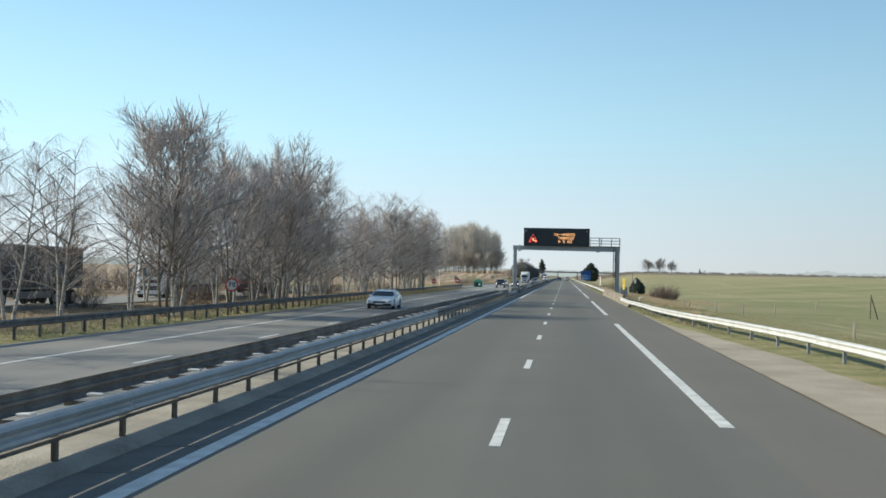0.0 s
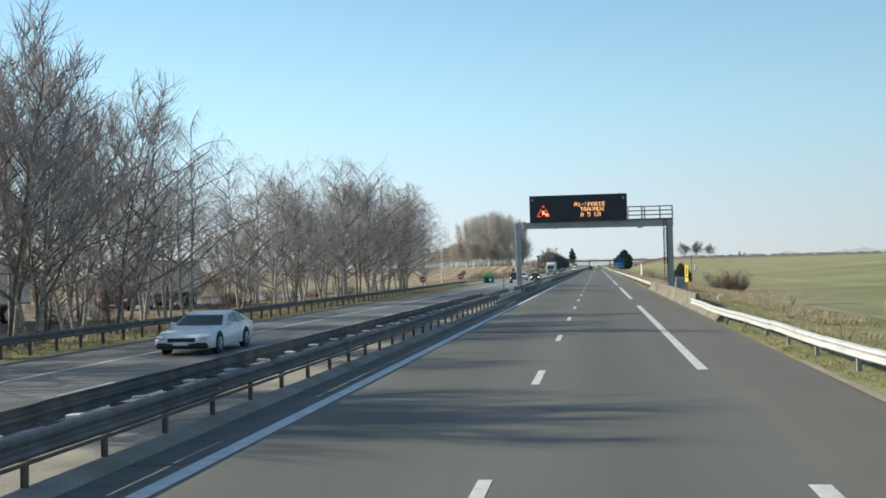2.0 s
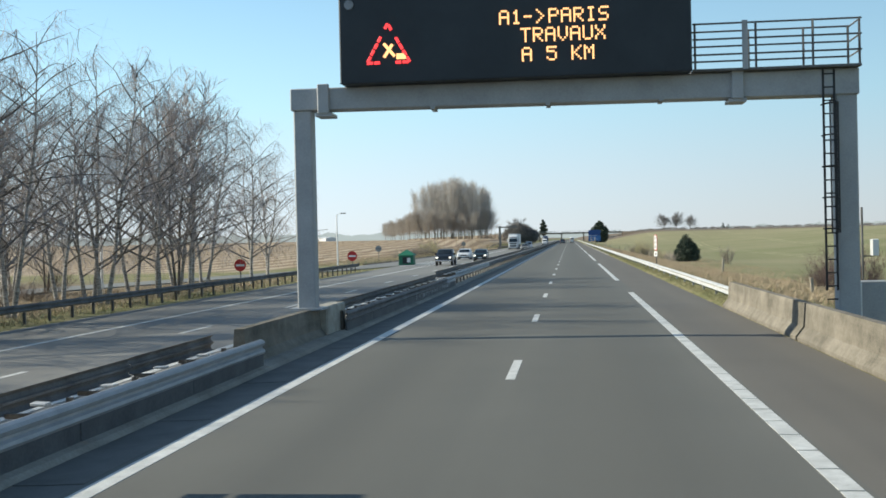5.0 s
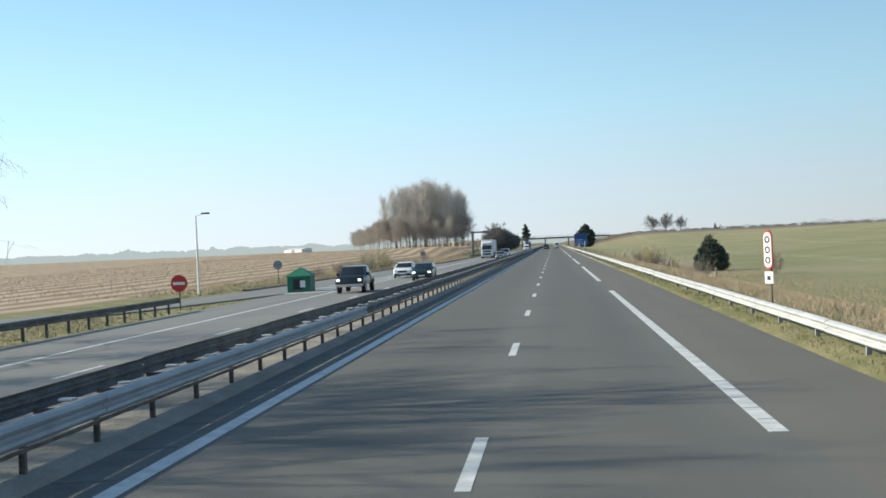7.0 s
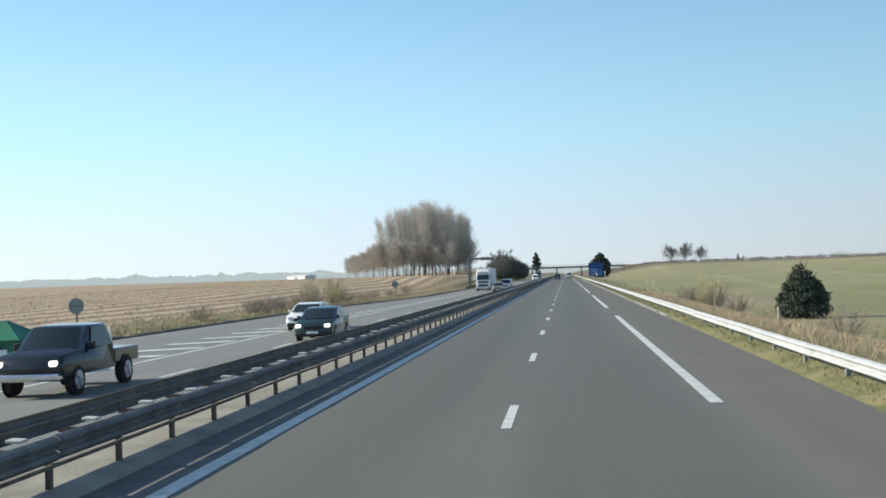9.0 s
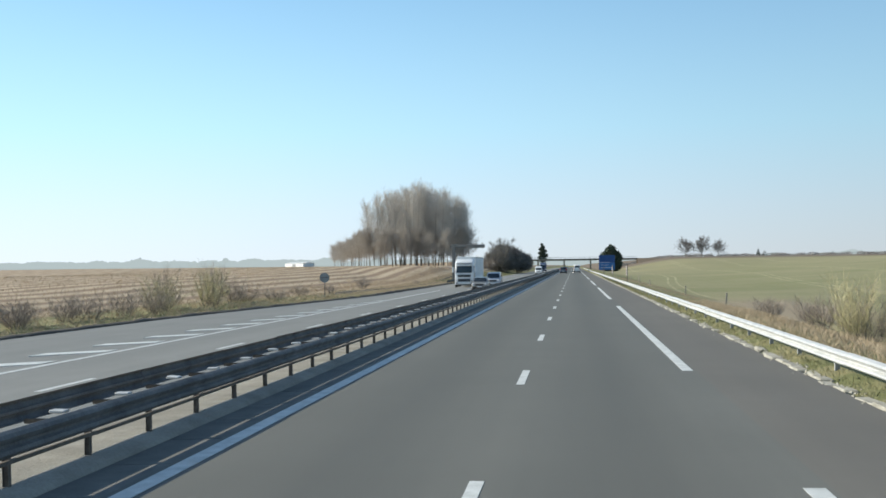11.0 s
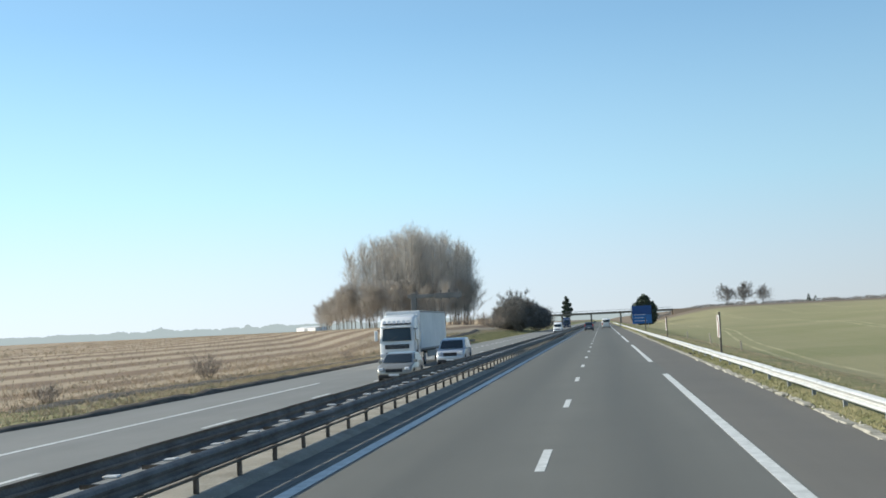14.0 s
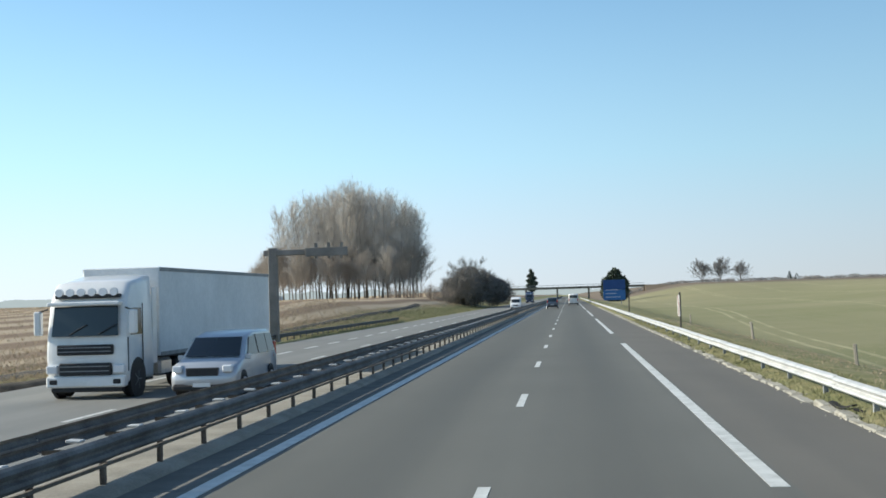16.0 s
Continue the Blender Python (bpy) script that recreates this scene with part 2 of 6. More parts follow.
M["twig_red"] = speckled("red_brown_twigs", (0.085, 0.055, 0.05), (0.18, 0.12, 0.105), 0.8, 6, 0.9, bump=0.0)
M["needles"] = speckled("conifer_needles", (0.03, 0.042, 0.03), (0.085, 0.11, 0.075), 1.5, 8, 0.85, bump=0.0)
M["blade_green"] = speckled("green_grass_blades", (0.14, 0.145, 0.065), (0.29, 0.27, 0.15), 0.7, 9, 0.8, bump=0.0)
M["blade_dry"] = speckled("dry_grass_blades", (0.3, 0.225, 0.145), (0.54, 0.43, 0.295), 0.6, 9, 0.85, bump=0.0)
M["straw"] = speckled("maize_stubble", (0.3, 0.22, 0.13), (0.58, 0.46, 0.3), 0.6, 9, 0.9, bump=0.0)


def ground_material():
    """Verge grass, a green field on one side and maize stubble on the other, with ragged borders."""
    m = Mat("ground", (0.2, 0.2, 0.1), 0.95, 0.0, 0.2)
    g = m.node("ShaderNodeNewGeometry")
    s = m.node("ShaderNodeSeparateXYZ")
    m.link(g.outputs["Position"], s.inputs[0])
    x, y = s.outputs["X"], s.outputs["Y"]
    rag = m.math("MULTIPLY", m.math("SUBTRACT", m.noise(0.12, 5), 0.5), 9.0)
    fine, mid, big = m.noise(7.0, 5, 0.7), m.noise(0.7, 5, 0.65), m.noise(0.02, 4, 0.6)
    verge = m.mix(m.ramp(mid, (0.38, (0, 0, 0)), (0.62, (1, 1, 1))), (0.17, 0.185, 0.07), (0.33, 0.29, 0.15))
    verge = m.mix(m.math("MULTIPLY", fine, 0.5), verge, (0.2, 0.17, 0.09))
    green = m.mix(m.ramp(big, (0.35, (0, 0, 0)), (0.65, (1, 1, 1))), (0.13, 0.158, 0.055), (0.26, 0.24, 0.135))
    drill = m.noise(1.0, 3, 0.6, m.place(1.6, 0.03, 1.0))
    green = m.mix(m.math("MULTIPLY", drill, 0.4), green, (0.36, 0.315, 0.19))
    rows = m.node("ShaderNodeTexWave", Scale=0.075, Distortion=4.0, Detail=3.0)
    rows.inputs["Detail Scale"].default_value = 0.25
    m.link(m.place(1.0, 0.1, 1.0), rows.inputs["Vector"])
    stub = m.mix(m.ramp(rows.outputs["Fac"], (0.25, (0, 0, 0)), (0.75, (1, 1, 1))), (0.235, 0.165, 0.112), (0.5, 0.4, 0.28))
    stub = m.mix(m.math("MULTIPLY", fine, 0.45), stub, (0.36, 0.265, 0.17))
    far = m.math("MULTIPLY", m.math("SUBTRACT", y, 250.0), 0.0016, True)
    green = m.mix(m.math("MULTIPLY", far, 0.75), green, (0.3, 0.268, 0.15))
    # pairs of wheel tracks that swing along the field every 24 m
    swing = m.node("ShaderNodeMapRange")
    swing.interpolation_type = "SMOOTHSTEP"
    for key, value in (("From Min", 390.0), ("From Max", 620.0), ("To Min", 15.2), ("To Max", 27.0)):
        swing.inputs[key].default_value = value
    m.link(y, swing.inputs["Value"])
    wob = m.math("MULTIPLY", m.math("SUBTRACT", m.noise(0.006, 1), 0.5), 8.0)
    across = m.math("FLOORED_MODULO", m.math("ADD", m.math("SUBTRACT", x, swing.outputs["Result"]), wob), 24.0)
    ruts = m.math("MAXIMUM", m.math("LESS_THAN", m.math("ABSOLUTE", m.math("SUBTRACT", across, 1.0)), 0.24), m.math("LESS_THAN", m.math("ABSOLUTE", m.math("SUBTRACT", across, 2.9)), 0.24))
    patchy = m.ramp(m.noise(0.09, 3), (0.36, (0.1, 0.1, 0.1)), (0.6, (0.75, 0.75, 0.75)))
    green = m.mix(m.math("MULTIPLY", ruts, patchy), green, (0.44, 0.4, 0.245))
    xr = m.math("ADD", x, rag)
    soil = m.mix(m.math("MULTIPLY", fine, 0.7), (0.26, 0.2, 0.14), (0.42, 0.34, 0.25))
    soily = m.math("MULTIPLY", m.math("SUBTRACT", 27.0, xr), 0.3, True)
    soily = m.math("MULTIPLY", soily, m.math("MULTIPLY", m.math("SUBTRACT", m.math("ADD", y, rag), 325.0), 0.08, True))
    soily = m.math("MULTIPLY", soily, m.math("MULTIPLY", m.math("SUBTRACT", 392.0, m.math("ADD", y, rag)), 0.05, True))
    green = m.mix(m.math("MULTIPLY", soily, 0.85), green, soil)
    to_green = m.math("MULTIPLY", m.math("SUBTRACT", xr, 14.0), 0.3, True)
    close = m.math("MULTIPLY", m.math("MULTIPLY", m.math("SUBTRACT", y, 352.0), 0.06, True), m.math("ADD", m.math("MULTIPLY", m.math("SUBTRACT", 500.0, y), 0.02, True), 0.55, True))
    to_stub = m.math("MULTIPLY", m.math("SUBTRACT", m.math("SUBTRACT", m.math("MULTIPLY", close, 7.2), 29.0), m.math("ADD", x, m.math("MULTIPLY", rag, 0.4))), 0.5, True)
    early = m.math("MULTIPLY", m.math("SUBTRACT", -52.0, xr), 0.2, True)
    to_stub = m.math("MULTIPLY", to_stub, m.math("MAXIMUM", early, m.math("MULTIPLY", m.math("SUBTRACT", m.math("ADD", y, rag), 215.0), 0.1, True)))
    litter = m.math("MULTIPLY", m.math("SUBTRACT", -20.6, x), 0.6, True)
    litter = m.math("MULTIPLY", litter, m.math("MULTIPLY", m.math("SUBTRACT", 205.0, m.math("ADD", y, rag)), 0.08, True))
    verge = m.mix(m.math("MULTIPLY", litter, 0.8), verge, m.mix(mid, (0.14, 0.1, 0.068), (0.31, 0.235, 0.17)))
    brow = m.math("MULTIPLY", m.math("SUBTRACT", m.math("ADD", y, m.math("MULTIPLY", rag, 2.0)), 880.0), 0.03, True)
    green = m.mix(m.math("MULTIPLY", brow, 0.9), green, (0.17, 0.13, 0.1))
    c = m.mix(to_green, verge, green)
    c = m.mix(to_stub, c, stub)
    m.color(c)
    m.bump(m.math("ADD", fine, mid), 0.8, 0.08)
    return m.m


M["ground"] = ground_material()


# ---- building helpers ----
def mesh_of(name, verts, faces, material=None, smooth=False):
    me = bpy.data.meshes.new(name)
    me.from_pydata([tuple(v) for v in verts], [], [tuple(f) for f in faces])
    if material:
        me.materials.append(material)
    if smooth:
        me.polygons.foreach_set("use_smooth", [True] * len(me.polygons))
    me.update()
    return me


def finish(bm, name, material=None, smooth=False):
    bmesh.ops.recalc_face_normals(bm, faces=bm.faces)
    me = bpy.data.meshes.new(name)
    bm.to_mesh(me)
    bm.free()
    if material:
        me.materials.append(material)
    if smooth:
        me.polygons.foreach_set("use_smooth", [True] * len(me.polygons))
    return me


def part(name, data, material, parent, label="", at=None):
    """A bmesh or mesh as one object under a thing or a part."""
    if isinstance(data, bmesh.types.BMesh):
        data = finish(data, name, material)
    ob = new(name, data)
    ob.parent = parent
    if at is not None:
        ob.matrix_basis = at
    if label:
        ob["label"] = label
    return ob


def thing(name, label, category, at=None, group="", kind=""):
    ob = tagged(new(name), label, category, group, kind)
    ob.empty_display_size = 0.3
    if at is not None:
        ob.matrix_basis = at
    return ob


def box(bm, x0, x1, y0, y1, z0, z1, bevel=0.0):
    r = bmesh.ops.create_cube(bm, size=1)
    vs = r["verts"]
    for v in vs:
        v.co = ((x0 + x1) / 2 + v.co.x * (x1 - x0), (y0 + y1) / 2 + v.co.y * (y1 - y0), (z0 + z1) / 2 + v.co.z * (z1 - z0))
    if bevel:
        es = list({e for v in vs for e in v.link_edges})
        bmesh.ops.bevel(bm, geom=es, offset=bevel, segments=1, affect="EDGES")
    return bm


def boxed(*a, bevel=0.0):
    return box(bmesh.new(), *a, bevel=bevel)


def rod(bm, a, b, r, sides=8, r2=None):
    a, b = Vector(a), Vector(b)
    m = Matrix.Translation((a + b) / 2) @ (b - a).to_track_quat("Z", "Y").to_matrix().to_4x4()
    bmesh.ops.create_cone(bm, cap_ends=True, segments=sides, radius1=r, radius2=r if r2 is None else r2, depth=(b - a).length, matrix=m)
    return bm


def rodded(*a, **k):
    return rod(bmesh.new(), *a, **k)


def prism(outline, y0, y1, axis="y"):
    """An outline in x, z (or y, z for axis x) drawn out along the axis."""
    bm = bmesh.new()
    n = len(outline)
    put = (lambda p, d: (p[0], d, p[1])) if axis == "y" else (lambda p, d: (d, p[0], p[1]))
    a = [bm.verts.new(put(p, y0)) for p in outline]
    b = [bm.verts.new(put(p, y1)) for p in outline]
    for i in range(n):
        bm.faces.new((a[i], a[(i + 1) % n], b[(i + 1) % n], b[i]))
    bm.faces.new(a)
    bm.faces.new(b[::-1])
    return bm


def disc(bm, c, r, depth, axis="y", sides=28):
    turn = pose(0, 0, 0, 90, 0, 0) if axis == "y" else pose(0, 0, 0, 0, 90, 0)
    bmesh.ops.create_cone(bm, cap_ends=True, segments=sides, radius1=r, radius2=r, depth=depth, matrix=Matrix.Translation(c) @ turn)
    return bm


def ring(r0, r1, y0, y1, sides=28):
    """A flat ring round the y axis."""
    bm = bmesh.new()
    rows = []
    for r, y in ((r0, y0), (r1, y0), (r1, y1), (r0, y1)):
        rows.append([bm.verts.new((r * math.cos(2 * math.pi * i / sides), y, r * math.sin(2 * math.pi * i / sides))) for i in range(sides)])
    for k in range(4):
        a, b = rows[k], rows[(k + 1) % 4]
        for i in range(sides):
            j = (i + 1) % sides
            bm.faces.new((a[i], a[j], b[j], b[i]))
    return bm


def smooth01(v, a, b):
    f = min(1.0, max(0.0, (v - a) / (b - a)))
    return f * f * (3 - 2 * f)


# ---- the lie of the land ----
FAR_Z = -0.35   # the oncoming carriageway lies a little lower


def slip_road(y):
    """Left and right rim of the slip road that joins the oncoming carriageway."""
    left = np.interp(y, (178, 205, 225, 243, 258, 312, 345, 362), (-39.0, -31.5, -26.0, -23.4, -22.5, -21.9, -19.2, -18.0))
    right = np.interp(y, (178, 205, 222, 238), (-33.5, -26.0, -21.2, -18.0))
    return float(left), float(right)


def land(x, y):
    """Height of the ground beside the road."""
    n = 0.25 * noise.noise((x * 0.03, y * 0.03, 0.0)) + 0.06 * noise.noise((x * 0.3, y * 0.3, 3.0))
    if x > 6.0:
        deep = 0.45 + 0.9 * smooth01(y, 70, 125) + 0.8 * smooth01(y, 160, 270) * (1 - smooth01(y, 400, 620))
        dip = -deep * smooth01(x, 7.5, 18)
        rise = smooth01(x, 22, 165) * (4.4 + deep + 0.6 * smooth01(y, 300, 900))
        near = -0.03 + 0.08 * smooth01(x, 6.0, 6.35) * smooth01(y, 74, 88) + dip + rise + 2.0 * smooth01(x, 150, 600) + n * smooth01(x, 7, 14)
        ridge = 8.6 * smooth01(y, 640, 985) * smooth01(x, 8, 66) - 2.0
        return max(near, ridge)
    if x > -6.3:
        return -0.12
    if x > -18.2:
        return FAR_Z - 0.12
    if slip_road(y)[0] - 0.6 < x < -17 and 178 < y < 362:
        return FAR_Z - 0.14
    bank = 3.0 * smooth01(-x, 19, 34) * smooth01(y, 430, 520)
    rise = smooth01(-x, 22, 55) * 3.2 * smooth01(y, 180, 620) * (1 - 0.78 * smooth01(-x, 75, 260))
    return FAR_Z - 0.05 + max(bank, rise) + 1.2 * smooth01(-x, 90, 700) + 1.6 * smooth01(-x, 100, 250) * smooth01(y, 800, 1400) + n * smooth01(-x, 19, 28)


def steps(*spans):
    out = []
    for a, b, s in spans:
        out += list(np.arange(a, b - 1e-6, s))
    return out + [spans[-1][1]]


gx = steps((-4500, -900, 450), (-900, -200, 70), (-200, -60, 10), (-60, -20, 2), (-20, -18.2, 0.6), (-18.2, -17.8, 0.2), (-17.8, -6.6, 2.8), (-6.6, -6.0, 0.2), (-6.0, 5.4, 2.85), (5.4, 9, 0.6), (9, 40, 1.5), (40, 200, 10), (200, 900, 70), (900, 4500, 450))
gy = steps((-900, -100, 100), (-100, 700, 4), (700, 1300, 20), (1300, 4900, 300))
gv = [(x, y, land(x, y)) for y in gy for x in gx]
w = len(gx)
gf = [(j * w + i, j * w + i + 1, (j + 1) * w + i + 1, (j + 1) * w + i) for j in range(len(gy) - 1) for i in range(w - 1)]
ground = tagged(new("ground", mesh_of("ground", gv, gf, M["ground"], True)), "grass verges, green field and maize stubble beside the motorway", "ground", kind="structure")

Y0, Y1 = -60.0, 1500.0


def slab(name, label, outline, material, y0=Y0, y1=Y1, category="road"):
    return tagged(new(name, finish(prism(outline, y0, y1), name, material)), label, category, kind="structure")


road = slab("road", "grey worn asphalt carriageway with two lanes", [(-3.8, 0), (3.68, 0), (3.68, -0.4), (-3.8, -0.4)], M["asphalt"])
slab("road_shoulder", "brownish asphalt hard shoulder", [(3.68, 0), (5.88, -0.03), (5.88, -0.4), (3.68, -0.4)], M["asphalt_shoulder"])
slab("road_gutter", "pale concrete drainage strip beside the median", [(-4.56, -0.05), (-4.2, -0.045), (-3.8, -0.03), (-3.8, -0.4), (-4.56, -0.4)], M["gutter_joint"])
slab("median", "pale gravel median strip under the guardrail", [(-7.2, -0.26), (-6.4, 0.03), (-6.0, 0.07), (-5.2, 0.09), (-4.8, 0.085), (-4.62, 0.04), (-4.56, -0.012), (-4.56, -0.6), (-7.2, -0.6)], M["gravel"], category="median")
slab("road_oncoming", "pale grey asphalt of the oncoming carriageway", [(-18.0, FAR_Z - 0.05), (-11, FAR_Z), (-6.3, FAR_Z + 0.08), (-6.3, -1.0), (-18.0, -1.0)], M["asphalt_far"])


def strip(x, y0, y1, width, z, piece=0.0, mesh_cache={}):
    key = (round(y1 - y0, 2), width, piece)
    if piece and key not in mesh_cache:
        bm = bmesh.new()
        for k in range(int(round((y1 - y0) / piece))):
            box(bm, -width / 2, width / 2, k * piece + 0.022, (k + 1) * piece - 0.022, -0.003, 0.005)
        mesh_cache[key] = finish(bm, "stripe", M["paint"])
    if key not in mesh_cache:
        mesh_cache[key] = finish(boxed(-width / 2, width / 2, 0, y1 - y0, -0.003, 0.005), "stripe", M["paint"])
    return mesh_cache[key], pose(x, y0, z)


def markings(name, label, stripes):
    top = thing(name, label, "road marking", kind="structure")
    for i, s in enumerate(stripes):
        me, at = strip(*s)
        part("stripe", me, None, top, at=at)
    return top


markings("lane_marking", "white dashed line between the two lanes", [(0.0, 13.0 * k, 13.0 * k + 3, 0.16, 0.0) for k in range(-3, 90)])
markings("edge_marking", "long white dashes along the hard shoulder", [(3.5, 15.79 + 52 * k, 15.79 + 52 * k + 39, 0.23, 0.0, 0.975 if k < 5 else 0.0) for k in range(-1, 26)])
markings("median_marking", "continuous white line along the median", [(-3.6, -60 + 20 * k, -40 + 20 * k, 0.24, 0.0) for k in range(78)])
markings("oncoming_lane_marking", "white dashes between the oncoming lanes", [(-10.95, 2 + 13.0 * k, 5 + 13.0 * k, 0.16, FAR_Z) for k in range(-3, 80)])
markings("oncoming_edge_marking", "white dashes along the oncoming slip lane", [(-14.25, 405 + 6.5 * k, 408 + 6.5 * k, 0.22, FAR_Z - 0.022) for k in range(0, 24)])
markings("oncoming_side_marking", "white line along the oncoming shoulder", [(-14.25, -60 + 20 * k, -40 + 20 * k, 0.2, FAR_Z - 0.022) for k in range(0, 22)])
markings("oncoming_median_marking", "white line along the oncoming side of the median", [(-7.8, -60 + 20 * k, -40 + 20 * k, 0.2, FAR_Z + 0.06) for k in range(0, 70)])

# cast gutter slabs, two metres long with open joints
gutter = bpy.data.objects["road_gutter"]
cast = finish(prism([(-4.555, -0.02), (-4.2, -0.015), (-3.802, 0.0), (-3.802, -0.1), (-4.555, -0.1)], 0.012, 1.988), "gutter_slab", M["gutter"])
for k in range(290):
    part("gutter_slab", cast, None, gutter, at=pose(random.uniform(-0.004, 0.004), -20.0 + 2 * k, random.uniform(-0.003, 0.003)))
part("far_gutter", prism([(-4.555, -0.02), (-4.2, -0.015), (-3.802, 0.0), (-3.802, -0.1), (-4.555, -0.1)], 560.0, 1500.0), M["gutter"], gutter)

# ---- guardrails and barriers ----
WAVE = [(0, 0), (0.05, 0.02), (0.082, 0.06), (0.07, 0.1), (0.025, 0.125), (0.025, 0.16), (0.06, 0.18), (0.082, 0.225), (0.055, 0.265), (0, 0.29)]


def wave_beam(length, side=1, deep=1.0):
    """A corrugated steel beam along y, its waves towards +x (side 1) or -x."""
    outline = [(side * deep * x, z) for x, z in WAVE] + [(side * (deep * x - 0.012), z) for x, z in WAVE[::-1]]
    return prism(outline, 0, length)


def i_post(h, material, name="post", w=0.05):
    bm = bmesh.new()
    box(bm, -w, -w + 0.008, -0.8 * w, 0.8 * w, 0, h)
    box(bm, w - 0.008, w, -0.8 * w, 0.8 * w, 0, h)
    box(bm, -w + 0.008, w - 0.008, -0.005, 0.005, 0, h)
    return finish(bm, name, material)


def jit(a):
    return random.uniform(-a, a)


def median_rail(y0, y1, far_y1):
    top = thing("median_guardrail", "two-sided galvanised steel guardrail on the gravel median", "guardrail", kind="structure")
    clean = finish(wave_beam(3.99), "beam", M["zinc_mid"])
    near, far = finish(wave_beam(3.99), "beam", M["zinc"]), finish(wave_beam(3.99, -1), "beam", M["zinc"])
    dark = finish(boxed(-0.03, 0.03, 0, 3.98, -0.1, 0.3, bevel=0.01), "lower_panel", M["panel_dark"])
    post, arm = i_post(0.58, M["rust"], w=0.036), finish(boxed(-0.8, 0.08, -0.03, 0.03, -0.16, -0.1), "arm", M["rust"])
    # spacer tops get the pale steel because the sun strikes them
    brace = finish(boxed(-0.46, -0.26, -0.08, 0.08, -0.03, 0.008, bevel=0.01), "spacer", M["zinc_sunlit"])
    under = finish(boxed(-0.02, 0.02, 0, 3.99, 0.0, 0.045), "lower_rail", M["rust"])
    y = y0
    while y < y1 - 0.1:
        if not BARRIER_L[0] - 2 < y < BARRIER_L[1] - 1:
            low = 0.14 if 111 < y < 168 else 0.0
            fresh = y < 46 or 111 < y < 132 or 163 < y < 190
            part("beam", clean if fresh else near, None, top, at=pose(-4.77, y, 0.41 - low + jit(0.008), 0, 0, jit(0.08)))
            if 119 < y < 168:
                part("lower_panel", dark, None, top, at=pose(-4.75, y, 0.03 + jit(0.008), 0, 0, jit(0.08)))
            part("beam", far, None, top, at=pose(-5.68, y, 0.5 - low + jit(0.008), 0, 0, jit(0.08)))
            if not low:
                part("lower_rail", under, None, top, at=pose(-4.8, y, 0.335 + jit(0.008), 0, 0, jit(0.08)))
            for d in (0.05, 2.05):
                part("post", post, None, top, at=pose(-4.87, y + d, 0.0, jit(1.0), jit(1.0), 0))
                part("spacer", brace, None, top, at=pose(-4.88, y + d, 0.63 - low + jit(0.01), jit(2), jit(3), jit(4)))
                part("arm", arm, None, top, at=pose(-4.88, y + d, 0.63 - low))
        y += 4.0
    bm = wave_beam(far_y1 - y1)
    bmesh.ops.translate(bm, verts=bm.verts, vec=(-4.77, y1, 0.39))
    b2 = boxed(-5.74, -5.68, y1, far_y1, 0.46, 0.73)
    part("far_beam", bm, M["zinc"], top)
    part("far_beam", b2, M["zinc"], top)
    bm = bmesh.new()
    for k in range(int((far_y1 - y1) / 4)):
        yy = y1 + 4 * k
        box(bm, -4.88, -4.8, yy - 0.04, yy + 0.04, 0.0, 0.6)
        box(bm, -5.4, -5.2, yy - 0.09, yy + 0.09, 0.67, 0.7)
    tagged(part("far_post", bm, M["rust"], top), kind="stuff")


BARRIER_L = (132.0, 141.0)
BARRIER_R = (89.0, 149.0)
median_rail(-20.0, 500.0, 1480.0)
scrawl = bmesh.new()
for k in range(13):
    yy = 153.2 + 0.95 * k
    zz = 0.2 + jit(0.03)
    box(scrawl, -4.718, -4.712, yy, yy + 0.16, zz - 0.06, zz + 0.12)
    box(scrawl, -4.718, -4.712, yy + 0.22, yy + random.uniform(0.35, 0.8), zz + jit(0.05), zz + 0.08 + jit(0.03))
part("writing", scrawl, M["sign_back"], bpy.data.objects["median_guardrail"], "pale worn scrawl on the lower panel")


def side_x(y):
    """Where the guardrail beside the shoulder runs; it swings out round the gravel lay-by."""
    return 6.5 + 2.6 * (1 - smooth01(y, 24, 74)) - 0.42 * smooth01(y, 78, 90) * (1 - smooth01(y, 106, 110))


def side_rail(y0, y1, far_y1):
    top = thing("roadside_guardrail", "pale sunlit galvanised guardrail beside the hard shoulder", "guardrail", kind="structure")
    # this beam faces the sun, so its colour is the pale copy
    beam, post = finish(wave_beam(4.02, -1, 1.45), "beam", M["zinc_sunlit"]), i_post(0.62, M["zinc_mid"])
    y = y0
    while y < y1 - 0.1:
        if not 98 < y < BARRIER_R[1] - 3:
            a, b = side_x(y), side_x(y + 4)
            lift = 0.12 * (1 - smooth01(y, 30, 80))
            part("beam", beam, None, top, at=pose(a, y, 0.22 + lift + jit(0.012), 0, jit(1.0), math.degrees(math.atan2(a - b, 4.0)) + jit(0.1)))
            for d in (1.4,):
                part("post", post, None, top, at=pose(side_x(y + d) + 0.06, y + d, -0.14 + lift, jit(1.5), jit(1.5), 0))
        y += 4.0
    bm = wave_beam(far_y1 - y1, -1)
    bmesh.ops.translate(bm, verts=bm.verts, vec=(6.5, y1, 0.22))
    part("far_beam", bm, M["zinc_sunlit"], top)


side_rail(2.0, 498.0, 900.0)


